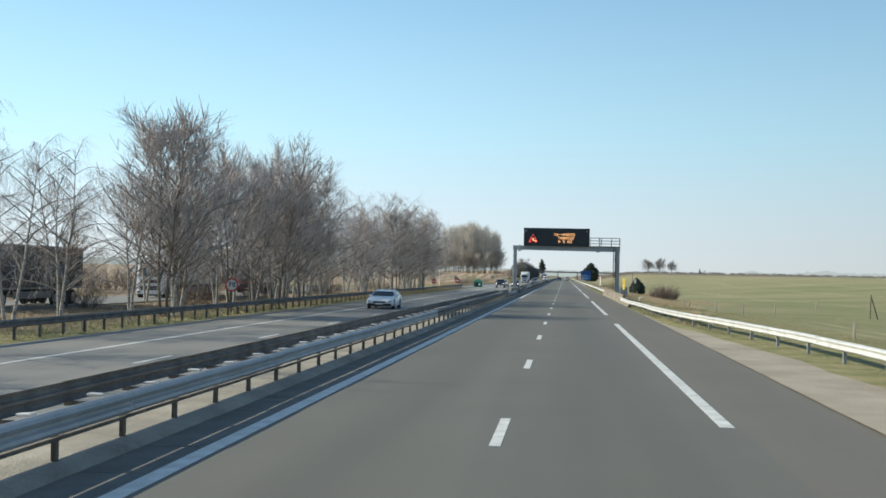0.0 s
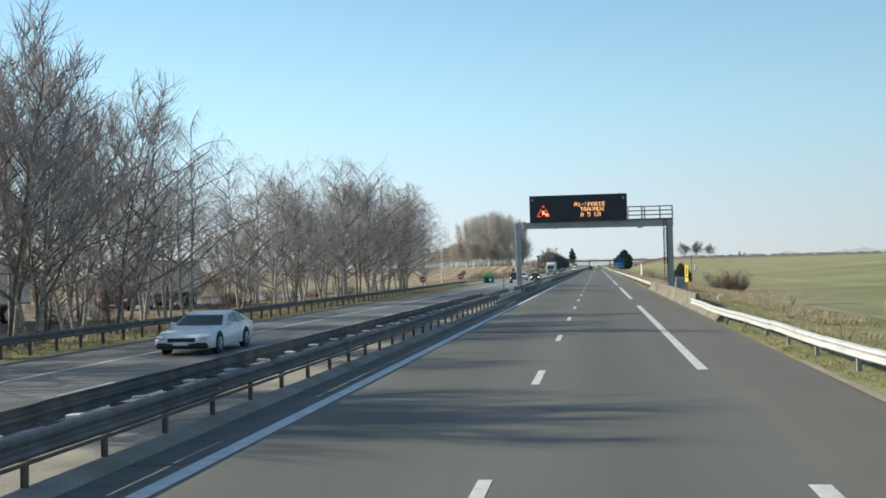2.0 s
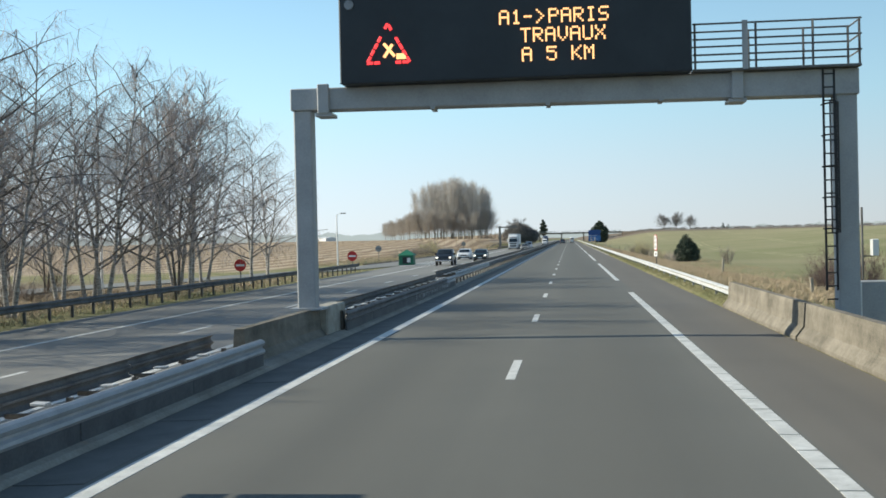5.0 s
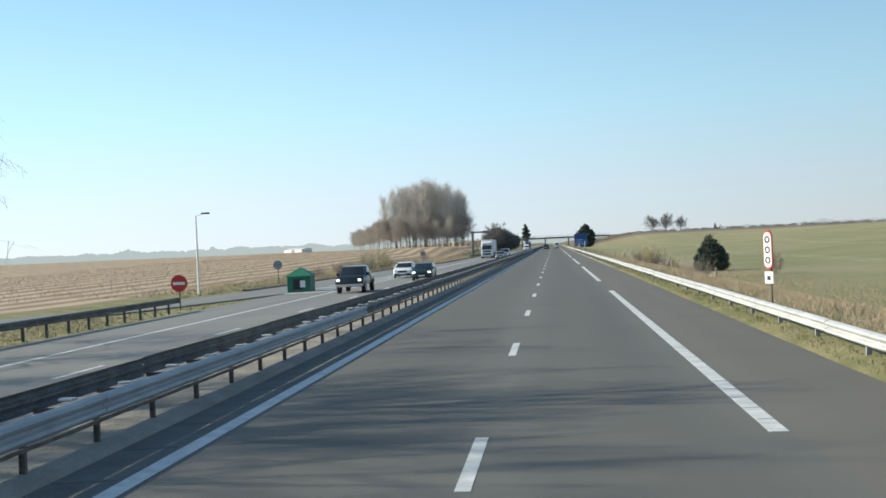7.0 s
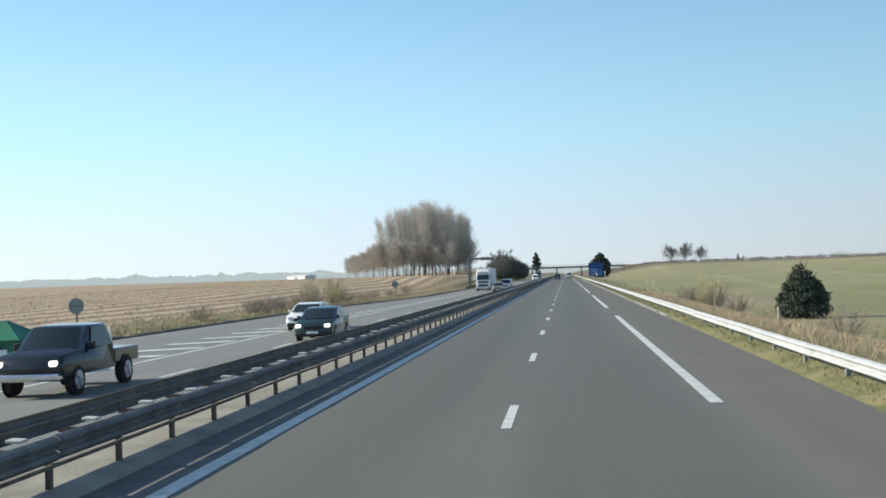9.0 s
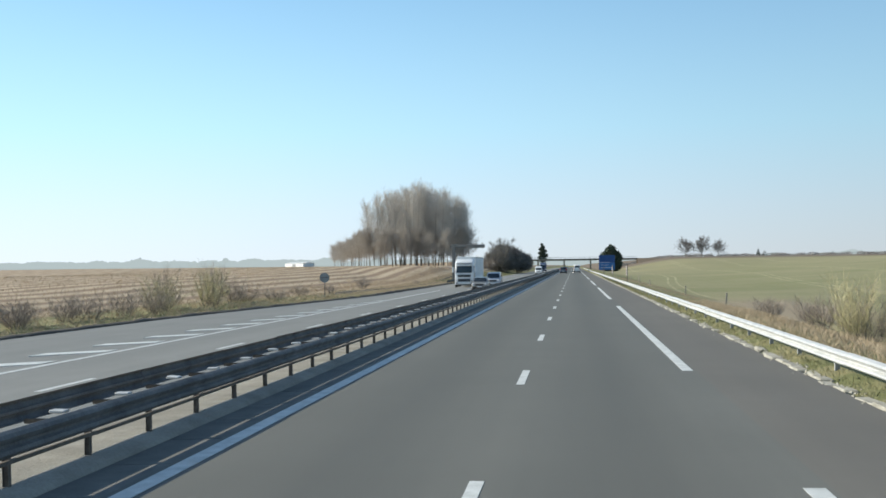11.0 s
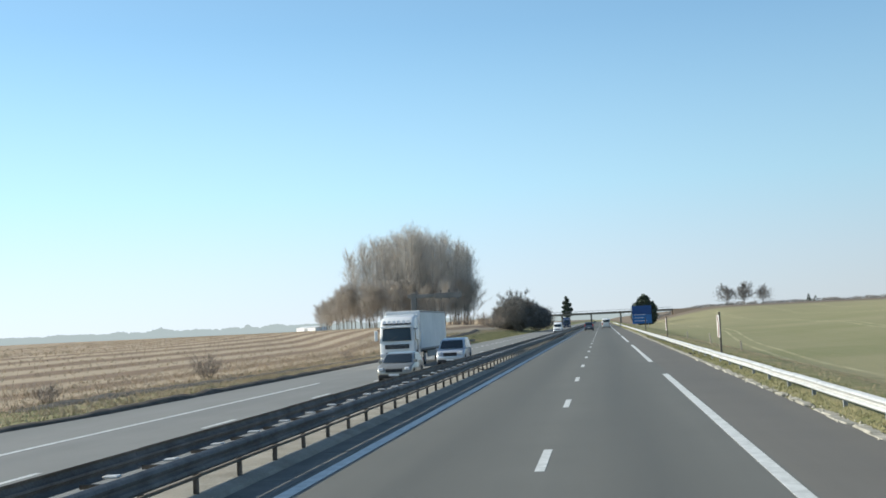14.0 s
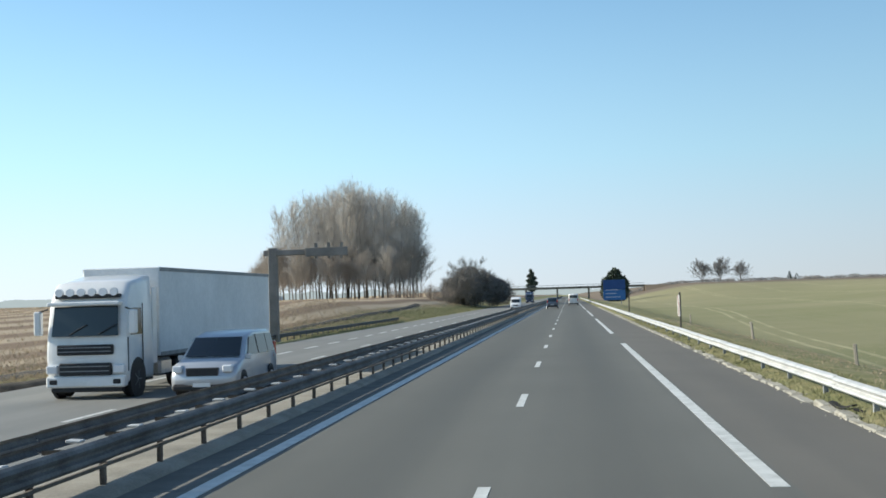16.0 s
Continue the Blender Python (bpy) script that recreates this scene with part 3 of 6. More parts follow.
def oncoming_rail(name, y0, y1, x, steel, low=0.0):
    top = thing(name, "low galvanised guardrail on the far side of the oncoming carriageway", "guardrail", kind="structure")
    beam, post = finish(wave_beam(4.02), "beam", steel), i_post(0.75, steel)
    for k in range(int((y1 - y0) / 4)):
        y = y0 + 4 * k
        part("beam", beam, None, top, at=pose(x, y, FAR_Z + 0.42 - low, 0, 0, jit(0.1)))
        for d in (0.5, 2.5):
            part("post", post, None, top, at=pose(x - 0.06, y + d, FAR_Z - 0.1 - low))


oncoming_rail("oncoming_guardrail", -28.0, 216.0, -18.7, M["zinc"])
oncoming_rail("oncoming_guardrail", 432.0, 500.0, -19.2, M["panel_dark"], 0.2)


def earth_edge(name, label, y0, y1, path, wide, high):
    """A low dark rim along a path of x over y."""
    bm = bmesh.new()
    rows_ = []
    for y in np.arange(y0, y1, 1.0):
        x = path(y) + 0.12 * noise.noise((0, y * 0.3, 4))
        h = high * (1.6 + noise.noise((3, y * 0.45, 1)))
        fade_ = min(1.0, (y - y0) / 6.0, (y1 - y) / 6.0) if wide > 1 else 1.0
        rows_.append([bm.verts.new((x + dx * wide, y, land(x + dx * wide, y) + dz * fade_ - 0.03)) for dx, dz in ((0.5, 0.0), (0.3, 0.7 * h + 0.05), (-0.08, h + 0.08), (-0.6, 0.0))])
    for p, q in zip(rows_, rows_[1:]):
        for i in range(3):
            bm.faces.new((p[i], p[i + 1], q[i + 1], q[i]))
    tagged(new(name, finish(bm, name, M["dark_soil"], True)), label, "verge", kind="structure")


earth_edge("verge_edge", "low dark rim beside the oncoming road", 246.0, 432.0, lambda y: (slip_road(y)[0] if y < 362 else -18.0) - 0.35, 0.65, 0.1)
# the ditch's shaded slope is put into this rim's dark soil colour
earth_edge("ditch_edge", "dark soil and painted shade along the ditch below the stubble", 364.0, 448.0, lambda y: float(np.interp(y, (364, 378, 390, 405, 448), (-24.0, -23.6, -23.0, -22.0, -21.8))), 1.9, 0.06)
earth_edge("field_edge", "dark furrow of soil between the stubble and the green bank", 458.0, 578.0, lambda y: float(np.interp(y, (458, 490, 528, 578), (-23.6, -24.4, -24.8, -27.0))), 1.1, 0.08)


def barrier(name, label, x, y0, y1, face, h=0.82, seg=6.0, ramp=()):
    """Concrete safety barrier, cast in lengths with open joints; face +1 looks to +x."""
    top = thing(name, label, "barrier", kind="structure")

    def block(top_z):
        prof = [(0.3, 0), (0.3, 0.08), (0.13, 0.3), (0.09, top_z), (-0.09, top_z), (-0.13, 0.3), (-0.3, 0.08), (-0.3, 0)]
        return finish(prism([(face * a, b) for a, b in prof], 0.006, seg - 0.006), "concrete_block", M["concrete"])

    full, lower = block(h), [block(v) for v in ramp]
    for k in range(int(round((y1 - y0) / seg))):
        me = lower[k] if k < len(lower) else full
        part("concrete_block", me, None, top, at=pose(x + jit(0.004), y0 + seg * k - (0.16 if k <= 7 and seg < 7 else 0.0), -0.05, 0, 0, 0))
    return top


barrier("roadside_barrier", "stained concrete safety barrier in front of the gantry leg", 6.25, BARRIER_R[0], BARRIER_R[1], -1, ramp=(0.4, 0.5))
barrier("median_barrier", "shaded concrete safety barrier round the gantry leg", -5.2, BARRIER_L[0], BARRIER_L[1], 1, 0.8, 9.0)

end_block = part("end_block", boxed(-0.12, 0.3, 0.0, 2.2, -0.05, 0.78, bevel=0.04), M["kerb"], bpy.data.objects["median_barrier"], "paler concrete end block", at=pose(-5.2, 138.5, 0))


def tyre_scrap(x, y, z, size, turn, label):
    """A torn strip of tyre tread, curled up at its ends."""
    top = thing("tyre_scrap", label, "tyre scrap", at=pose(x, y, z, 0, 0, turn))
    bm = bmesh.new()
    rows = []
    for k in range(9):
        f = k / 8.0
        half = size * 0.16 * (0.6 + 0.4 * math.sin(2.5 * f + 0.4)) + jit(0.01)
        lift = size * (0.5 * (f - 0.5) ** 2 + 0.03 * math.sin(9 * f))
        rows.append([bm.verts.new((s * half, size * (f - 0.5) * 1.6, lift + d)) for s, d in ((-1, 0.0), (1, 0.02), (1, 0.045), (-1, 0.03))])
    for p, q in zip(rows, rows[1:]):
        for i in range(4):
            bm.faces.new((p[i], p[(i + 1) % 4], q[(i + 1) % 4], q[i]))
    bm.faces.new(rows[0])
    bm.faces.new(rows[-1][::-1])
    part("tread", bm, M["rubber"], top)


tyre_scrap(6.25, 388.6, -0.01, 0.5, 20, "black torn tyre tread on the broken kerb")
tyre_scrap(6.5, 387.7, -0.02, 0.32, 70, "small black piece of tyre tread on the kerb")
tyre_scrap(-4.85, 376.8, 0.085, 0.6, 80, "black torn tyre tread under the median guardrail")

# broken concrete edging and the gravel lay-by beside the shoulder
kerb = thing("kerb", "crumbling pale concrete edging at the rim of the shoulder", "kerb", kind="structure")
stones = [finish(boxed(-a, b, 0.01, l, -0.18, 0.04, bevel=0.035), "kerbstone", M["kerb"]) for a, b, l in ((0.16, 0.13, 0.98), (0.12, 0.14, 0.9), (0.18, 0.1, 0.72), (0.1, 0.12, 0.99))]
for k in range(290):
    if random.random() < 0.88:
        part("kerbstone", random.choice(stones), None, kerb, at=pose(6.02 + jit(0.07), 262 + k, -0.045 + jit(0.022), jit(1.5), jit(4), jit(3.5)))
bm = bmesh.new()
pts = [(x, y) for y in np.arange(-30, 70.1, 2.0) for x in (0.0, 0.35, 0.7, 1.0)]
vs = []
for f, y in pts:
    edge = max(6.05, side_x(y) - 1.15 + 0.25 * noise.noise((0, y * 0.2, 8)))
    vs.append(bm.verts.new((5.84 + f * (edge - 5.84), y, 0.0 - 0.012 * f + 0.012 * noise.noise((f * 3, y * 0.4, 1)))))
for j in range(len(vs) // 4 - 1):
    for i in range(3):
        bm.faces.new((vs[4 * j + i], vs[4 * j + i + 1], vs[4 * j + i + 5], vs[4 * j + i + 4]))
tagged(new("pavement", finish(bm, "pavement", M["dirt"], True)), "pale packed dirt lay-by between shoulder and guardrail", "gravel", kind="structure")


# ---- sign gantry over our carriageway ----
def text_mesh(words, size, material, extrude=0.01):
    c = bpy.data.curves.new("letters", "FONT")
    c.body, c.size, c.extrude, c.align_x, c.align_y = words, size, extrude, "CENTER", "CENTER"
    c.space_character = 1.3
    c.offset = 0.012
    c.materials.append(material)
    return c


# the sign's five by seven diode letters, row by row
DIODES = {
    "A": "01110 10001 10001 11111 10001 10001 10001", "1": "00100 01100 00100 00100 00100 00100 01110", "-": "00000 00000 00000 11110 00000 00000 00000",
    ">": "10000 01000 00100 00010 00100 01000 10000", "P": "11110 10001 10001 11110 10000 10000 10000", "R": "11110 10001 10001 11110 10100 10010 10001",
    "I": "01110 00100 00100 00100 00100 00100 01110", "S": "01111 10000 10000 01110 00001 00001 11110", "T": "11111 00100 00100 00100 00100 00100 00100",
    "V": "10001 10001 10001 10001 10001 01010 00100", "U": "10001 10001 10001 10001 10001 10001 01110", "X": "10001 10001 01010 00100 01010 10001 10001",
    "5": "11111 10000 11110 00001 00001 10001 01110", "K": "10001 10010 10100 11000 10100 10010 10001", "M": "10001 11011 10101 10101 10001 10001 10001",
}


def diode_letter(letter, pitch):
    """The lit diodes of one letter, from its lower left corner."""
    bm = bmesh.new()
    for j, row in enumerate(DIODES[letter].split()):
        for k, lit in enumerate(row):
            if lit == "1":
                x, z, r = (k + 0.5) * pitch, (6 - j) * pitch, 0.43 * pitch
                box(bm, x - r, x + r, -0.012, 0.01, z - r, z + r)
    return bm


def gantry():
    y = 138.0
    top = thing("sign_gantry", "grey steel portal gantry spanning the carriageway with a walkway", "gantry")
    bm = boxed(-0.22, 0.22, -0.22, 0.22, 0.0, 4.78, bevel=0.03)
    box(bm, -0.4, 0.4, -0.4, 0.4, 0.0, 0.05)
    part("leg", bm, M["steel_grey"], top, at=pose(-5.25, y, 0.74))
    bm = boxed(-0.24, 0.24, -0.24, 0.24, -0.2, 5.45, bevel=0.03)
    part("leg", bm, M["steel_grey"], top, at=pose(7.32, y, 0.0))
    beam = prism([(-5.52, 5.5), (7.6, 5.42), (7.6, 6.02), (-5.52, 6.02)], -0.3, 0.3)
    bmesh.ops.bevel(beam, geom=list(beam.edges), offset=0.025, segments=1, affect="EDGES")
    for x in (-2.1, 0.6, 3.2):
        box(beam, x - 0.05, x + 0.05, -0.32, 0.32, 5.42, 5.5)
    beam = part("beam", beam, M["steel_grey"], top, at=pose(0, y, 0))
    for x in (-4.7, 4.9):
        bm = boxed(x - 0.14, x + 0.14, -0.4, -0.3, 5.4, 6.1, bevel=0.02)
        box(bm, x - 0.2, x + 0.2, -0.36, 0.3, 5.34, 5.42)
        part("clamp", bm, M["steel_grey"], top, at=pose(0, y, 0))
    part("walkway", boxed(3.9, 7.6, -0.55, 0.55, 6.03, 6.08), M["zinc"], top, at=pose(0, y, 0))
    for side in (-0.52, 0.52):
        bm = bmesh.new()
        for z in (6.4, 6.75, 7.1):
            rod(bm, (3.9, side, z), (7.6, side, z), 0.022, 6)
        for x in (3.95, 5.3, 6.55, 7.56):
            rod(bm, (x, side, 6.05), (x, side, 7.12), 0.028, 6)
        part("handrail", bm, M["zinc"], top, at=pose(0, y, 0))
    bm = bmesh.new()
    for z in (6.4, 6.75, 7.1):
        rod(bm, (7.6, -0.52, z), (7.6, 0.52, z), 0.022, 6)
    part("end_rail", bm, M["zinc"], top, at=pose(0, y, 0))
    bm = boxed(5.0, 5.12, -0.56, -0.5, 6.05, 7.15)
    part("gate_post", bm, M["steel_grey"], top, at=pose(0, y, 0))
    bm = bmesh.new()
    for x in (6.8, 7.04):
        rod(bm, (x, -0.3, 1.0), (x, -0.3, 6.0), 0.028, 6)
    for z in np.arange(0.8, 6.0, 0.3):
        rod(bm, (6.8, -0.3, z), (7.04, -0.3, z), 0.018, 5)
    lad = part("ladder", bm, M["black"], top, "dark caged ladder", at=pose(0, y, 0))
    bm = bmesh.new()
    for z in np.arange(2.4, 5.2, 0.7):
        for k in range(8):
            a, b = math.pi * k / 8, math.pi * (k + 1) / 8
            rod(bm, (6.92 - 0.17 * math.cos(a), -0.3 - 0.42 * math.sin(a), z), (6.92 - 0.17 * math.cos(b), -0.3 - 0.42 * math.sin(b), z), 0.02, 5)
    for k in range(1, 8, 2):
        a = math.pi * k / 8
        rod(bm, (6.92 - 0.17 * math.cos(a), -0.3 - 0.42 * math.sin(a), 2.3), (6.92 - 0.17 * math.cos(a), -0.3 - 0.42 * math.sin(a), 5.25), 0.02, 5)
    part("ladder_cage", bm, M["black"], lad)

    sign = thing("message_sign", "black electronic message sign with amber writing on the gantry", "road sign", at=pose(0, y - 0.45, 0))
    bm = boxed(-4.2, 3.86, -0.32, 0.3, 6.02, 8.2, bevel=0.03)
    case = part("case", bm, M["sign_black"], sign)
    bm = bmesh.new()
    for a, b in (((-4.2, 6.02), (3.86, 6.02)), ((-4.2, 8.2), (3.86, 8.2))):
        box(bm, a[0], b[0], -0.345, -0.318, a[1] - 0.025 if a[1] > 7 else a[1], a[1] if a[1] > 7 else a[1] + 0.025)
    part("frame", bm, M["black"], sign)
    for x in (-3.95, 3.55):
        part("light_sensor", disc(bmesh.new(), (x, -0.33, 7.85), 0.11, 0.05), M["sign_back"], sign)
    part("antenna", rodded((3.25, 0, 8.2), (3.25, 0, 8.38), 0.05, 8), M["sign_white"], sign)
    for words, x, z in (("A1->PARIS", 0.8, 7.4), ("TRAVAUX", 1.0, 6.98), ("A 5 KM", 0.88, 6.54)):
        for i, letter in enumerate(words):
            if letter != " ":
                part("letter", diode_letter(letter, 0.047), M["led_amber"], sign, at=pose(x + (6 * i - 3 * len(words)) * 0.047, -0.335, z - 0.14))
    tri = [(-3.55, 6.48), (-2.55, 6.48), (-3.05, 7.38)]
    for i in range(3):
        (ax, az), (bx, bz) = tri[i], tri[(i + 1) % 3]
        n = 6
        for k in range(n):
            if (i, k) in ((0, 2), (0, 3), (1, 4), (2, 1)):
                continue
            bm = bmesh.new()
            f, g = k / n, (k + 0.8) / n
            rod(bm, (ax + (bx - ax) * f, -0.33, az + (bz - az) * f), (ax + (bx - ax) * g, -0.33, az + (bz - az) * g), 0.036, 6)
            part("triangle_lamp", bm, M["led_red"], sign)
    bm = bmesh.new()
    box(bm, -2.86, -2.64, -0.345, -0.32, 6.55, 6.68)
    for a, b in (((-3.15, 6.6), (-2.95, 6.9)), ((-3.15, 6.92), (-2.9, 6.62))):
        rod(bm, (a[0], -0.33, a[1]), (b[0], -0.33, b[1]), 0.035, 6)
    part("warning_symbol", bm, M["led_amber"], sign)


gantry()


def cabinet(x, y):
    top = thing("roadside_cabinet", "grey steel control cabinet behind the concrete barrier", "cabinet", at=pose(x, y, land(x, y) - 0.03))
    part("body", boxed(-0.45, 0.45, -0.25, 0.25, 0, 1.15, bevel=0.02), M["steel_grey"], top)
    # white strip that paints sunlight on the cabinet's left edge
    part("sunlit_edge", boxed(-0.46, -0.38, -0.27, -0.25, 0.03, 1.12), M["sign_white"], top)
    part("plinth", boxed(-0.5, 0.5, -0.3, 0.3, -0.1, 0.02), M["concrete"], top)


cabinet(8.2, 139.0)


def camera_mast(x, y):
    z = land(x, y)
    top = thing("sensor_mast", "thin grey mast with a white sensor box", "mast", at=pose(x, y, z - 0.05))
    part("pole", rodded((0, 0, 0), (0, 0, 3.2), 0.035, 8), M["zinc"], top)
    part("box", boxed(0.25, 0.45, -0.12, 0.12, 1.75, 2.25, bevel=0.02), M["sign_white"], top)
    part("arm", rodded((0, 0, 1.75), (0.35, 0, 1.75), 0.02, 6), M["zinc"], top)


camera_mast(9.65, 146.0)


def vent_pipe(x, y):
    top = thing("vent_pipe", "short white bent pipe behind the concrete barrier", "pipe", at=pose(x, y, land(x, y) - 0.05))
    part("pipe", rodded((0, 0, 0), (0, 0, 0.42), 0.04, 10), M["sign_white"], top)
    part("elbow", rodded((-0.03, 0, 0.4), (0.34, 0.1, 0.46), 0.04, 10), M["sign_white"], top)


vent_pipe(8.2, 110.0)


def marker_panel(x, y, z, h0, h1, label, w=0.24, turn=0.0):
    """A tall narrow yellow plate on a stake."""
    top = thing("marker_sign", label, "road sign", at=pose(x, y, z, 0, 0, turn))
    part("post", boxed(-0.035, 0.035, -0.03, 0.03, 0, h1, bevel=0.008), M["rust"], top)
    part("panel", boxed(-w / 2, w / 2, -0.05, -0.03, h0, h1, bevel=0.006), M["sign_yellow"], top)
    hgt = h1 - h0
    part("writing", boxed(-w * 0.12, w * 0.12, -0.058, -0.05, h0 + hgt * 0.2, h0 + hgt * 0.8), M["black"], top)
    return top


marker = marker_panel(-5.2, 121.25, 0.0, 1.56, 2.17, "yellow marker plates on a post in the median", 0.66, 90)
part("small_panel", boxed(-0.33, 0.33, -0.05, -0.03, 1.3, 1.51, bevel=0.006), M["sign_yellow"], marker)
yz = land(7.2, 119.5)
tall = marker_panel(7.2, 119.5, yz, 1.42 - yz, 2.18 - yz, "yellow marker plates on a dark stake beyond the barrier", 0.3, -48)
part("small_panel", boxed(-0.15, 0.15, -0.05, -0.03, 1.05 - yz, 1.37 - yz, bevel=0.006), M["sign_yellow"], tall)


# ---- road signs ----
def round_sign(name, x, y, z, label, r=0.42, h=1.9, face="limit", turn=0.0):
    """face: limit (red ring), entry (red with a white bar), back (seen from behind)."""
    top = thing(name, label, "road sign", at=pose(x, y, z, 0, 0, turn))
    part("post", boxed(-0.03, 0.03, -0.02, 0.05, -0.1, h + r, bevel=0.006), M["zinc"], top)
    if face == "back":
        part("plate", disc(bmesh.new(), (0, -0.04, h), r, 0.02), M["sign_back"], top)
        part("bracket", boxed(-r * 0.8, r * 0.8, -0.065, -0.05, h - 0.02, h + 0.03), M["zinc"], top)
    elif face == "entry":
        part("plate", disc(bmesh.new(), (0, -0.04, h), r, 0.02), M["sign_red"], top)
        part("bar", boxed(-r * 0.72, r * 0.72, -0.06, -0.05, h - r * 0.17, h + r * 0.17), M["sign_white"], top)
    else:
        part("plate", disc(bmesh.new(), (0, -0.04, h), r * 0.8, 0.02), M["sign_white"], top)
        bm = ring(r * 0.78, r, -0.06, -0.03)
        bmesh.ops.translate(bm, verts=bm.verts, vec=(0, 0, h))
        part("red_ring", bm, M["sign_red"], top)
        ob = new("number", text_mesh("70", r * 0.95, M["black"], 0.004))
        ob.parent = top
        ob.matrix_basis = pose(0, -0.06, h, 90, 0, 0)
    return top


round_sign("speed_limit_sign", -19.6, 66.0, FAR_Z, "round white speed limit sign with a red rim", 0.42, 1.7)
round_sign("no_entry_sign", -20.15, 220.4, FAR_Z - 0.05, "round red no-entry sign with a white bar", 0.48, 1.4, "entry")
round_sign("no_entry_sign", -20.6, 184.0, FAR_Z - 0.05, "round red no-entry sign beside the slip road", 0.4, 1.4, "entry")
round_sign("road_sign", -24.3, 260.2, land(-24.3, 260.2), "grey back of a round road sign on a post", 0.42, 1.75, "back")
round_sign("road_sign", -21.5, 352.0, land(-21.5, 352.0), "grey back of a round road sign by the stubble field", 0.45, 1.9, "back")


def tall_limit_sign(x, y):
    z = land(x, y)
    top = thing("height_limit_sign", "tall white oval sign with a red rim on a post", "road sign", at=pose(x, y, z - 0.05, 0, 0, -58))
    part("post", boxed(-0.05, 0.05, 0.0, 0.06, 0, 2.4, bevel=0.01), M["wood"], top)

    def capsule(w, z0, z1, y0, y1):
        pts = []
        for k in range(13):
            a = math.pi * k / 12
            pts.append((w * math.cos(a), z1 - w + w * math.sin(a)))
        for k in range(13):
            a = math.pi * (1 + k / 12)
            pts.append((w * math.cos(a), z0 + w + w * math.sin(a)))
        return prism(pts, y0, y1)

    part("rim", capsule(0.175, 1.3, 2.4, -0.03, 0.0), M["sign_red"], top)
    part("face", capsule(0.15, 1.35, 2.35, -0.038, -0.028), M["sign_white"], top)
    for zz in (1.56, 1.85, 2.14):
        bm = ring(0.06, 0.1, -0.046, -0.036, 20)
        bmesh.ops.translate(bm, verts=bm.verts, vec=(0, 0, zz))
        part("symbol", bm, M["black"], top)
    part("small_plate", boxed(-0.17, 0.17, -0.03, 0.0, 0.9, 1.24, bevel=0.01), M["sign_white"], top)
    part("plate_symbol", boxed(-0.06, 0.06, -0.036, -0.028, 1.0, 1.12), M["black"], top)


tall_limit_sign(6.95, 190.7)


def chevron_stake(x, y, h, board=True, turn=-83):
    z = land(x, y)
    name = "marker_board" if board else "marker_stake"
    label = "white marker board with a red arrowhead on a dark stake" if board else "dark wooden stake behind the guardrail"
    top = thing(name, label, "road sign" if board else "stake", at=pose(x, y, z - 0.1, 0, jit(1.5), turn if board else 0))
    part("stake", boxed(-0.06, 0.06, -0.04, 0.06, 0, h, bevel=0.01), M["wood"], top)
    if board:
        part("board", boxed(-0.4, 0.4, -0.075, -0.045, h - 1.3, h - 0.15, bevel=0.01), M["sign_worn"], top)
        bm = bmesh.new()
        for a, b in (((-0.25, h - 0.17), (0.14, h - 0.7)), ((0.14, h - 0.7), (-0.02, h - 1.28))):
            box_pts = [(a[0], a[1]), (a[0] + 0.17, a[1]), (b[0] + 0.14, b[1]), (b[0] - 0.05, b[1])]
            q = prism(box_pts, -0.084, -0.076)
            me = finish(q, "tmp")
            bm.from_mesh(me)
            bpy.data.meshes.remove(me)
        part("arrowhead", bm, M["sign_dull_red"], top)


chevron_stake(7.0, 379.2, 2.45, True, -87)
chevron_stake(7.1, 428.8, 2.3, True, -87)
chevron_stake(7.1, 482.0, 2.3, False)


def blue_sign(x, y):
    z = land(x, y)
    top = thing("direction_sign", "large blue motorway direction sign on two posts", "road sign", at=pose(x, y, z - 0.1))
    part("panel", boxed(-2.9, 2.9, -0.06, 0.0, 1.2, 3.9, bevel=0.03), M["sign_blue"], top)
    part("upper_panel", boxed(-2.9, 2.9, -0.06, 0.0, 3.98, 5.6 - z + 0.3, bevel=0.03), M["sign_blue_dark"], top, "darker blue upper panel")
    for px in (-1.8, 1.8):
        part("post", boxed(px - 0.08, px + 0.08, 0.0, 0.16, 0, 5.4 - z + 0.3, bevel=0.01), M["steel_grey"], top)
    bm = bmesh.new()
    for k, w_ in enumerate((1.9, 1.4, 1.7)):
        box(bm, -2.3, -2.3 + 2 * w_, -0.072, -0.06, 1.95 + 0.95 * k, 2.1 + 0.95 * k)
    part("writing", bm, M["sign_white"], top)


blue_sign(13.2, 671.0)


# ---- cantilever gantry, seen from behind, over the oncoming lanes ----
def cantilever():
    y = 443.0
    z = FAR_Z - 0.1
    top = thing("cantilever_sign", "rust-stained grey cantilever sign post seen from behind", "gantry", at=pose(0, y, z))
    part("post", boxed(-19.55, -18.95, -0.25, 0.25, -0.1, 6.6, bevel=0.03), M["stained_steel"], top)
    part("arm", boxed(-19.9, -14.3, -0.2, 0.2, 6.05, 6.45, bevel=0.03), M["stained_steel"], top)
    part("panel", boxed(-16.9, -13.9, -0.32, -0.26, 5.92, 6.52, bevel=0.02), M["stained_steel"], top, "grey-brown sign panel")
    for x in (-16.2, -15.3, -14.4):
        part("bracket", boxed(x - 0.05, x + 0.05, -0.26, 0.26, 5.76, 6.85), M["stained_steel"], top)


cantilever()


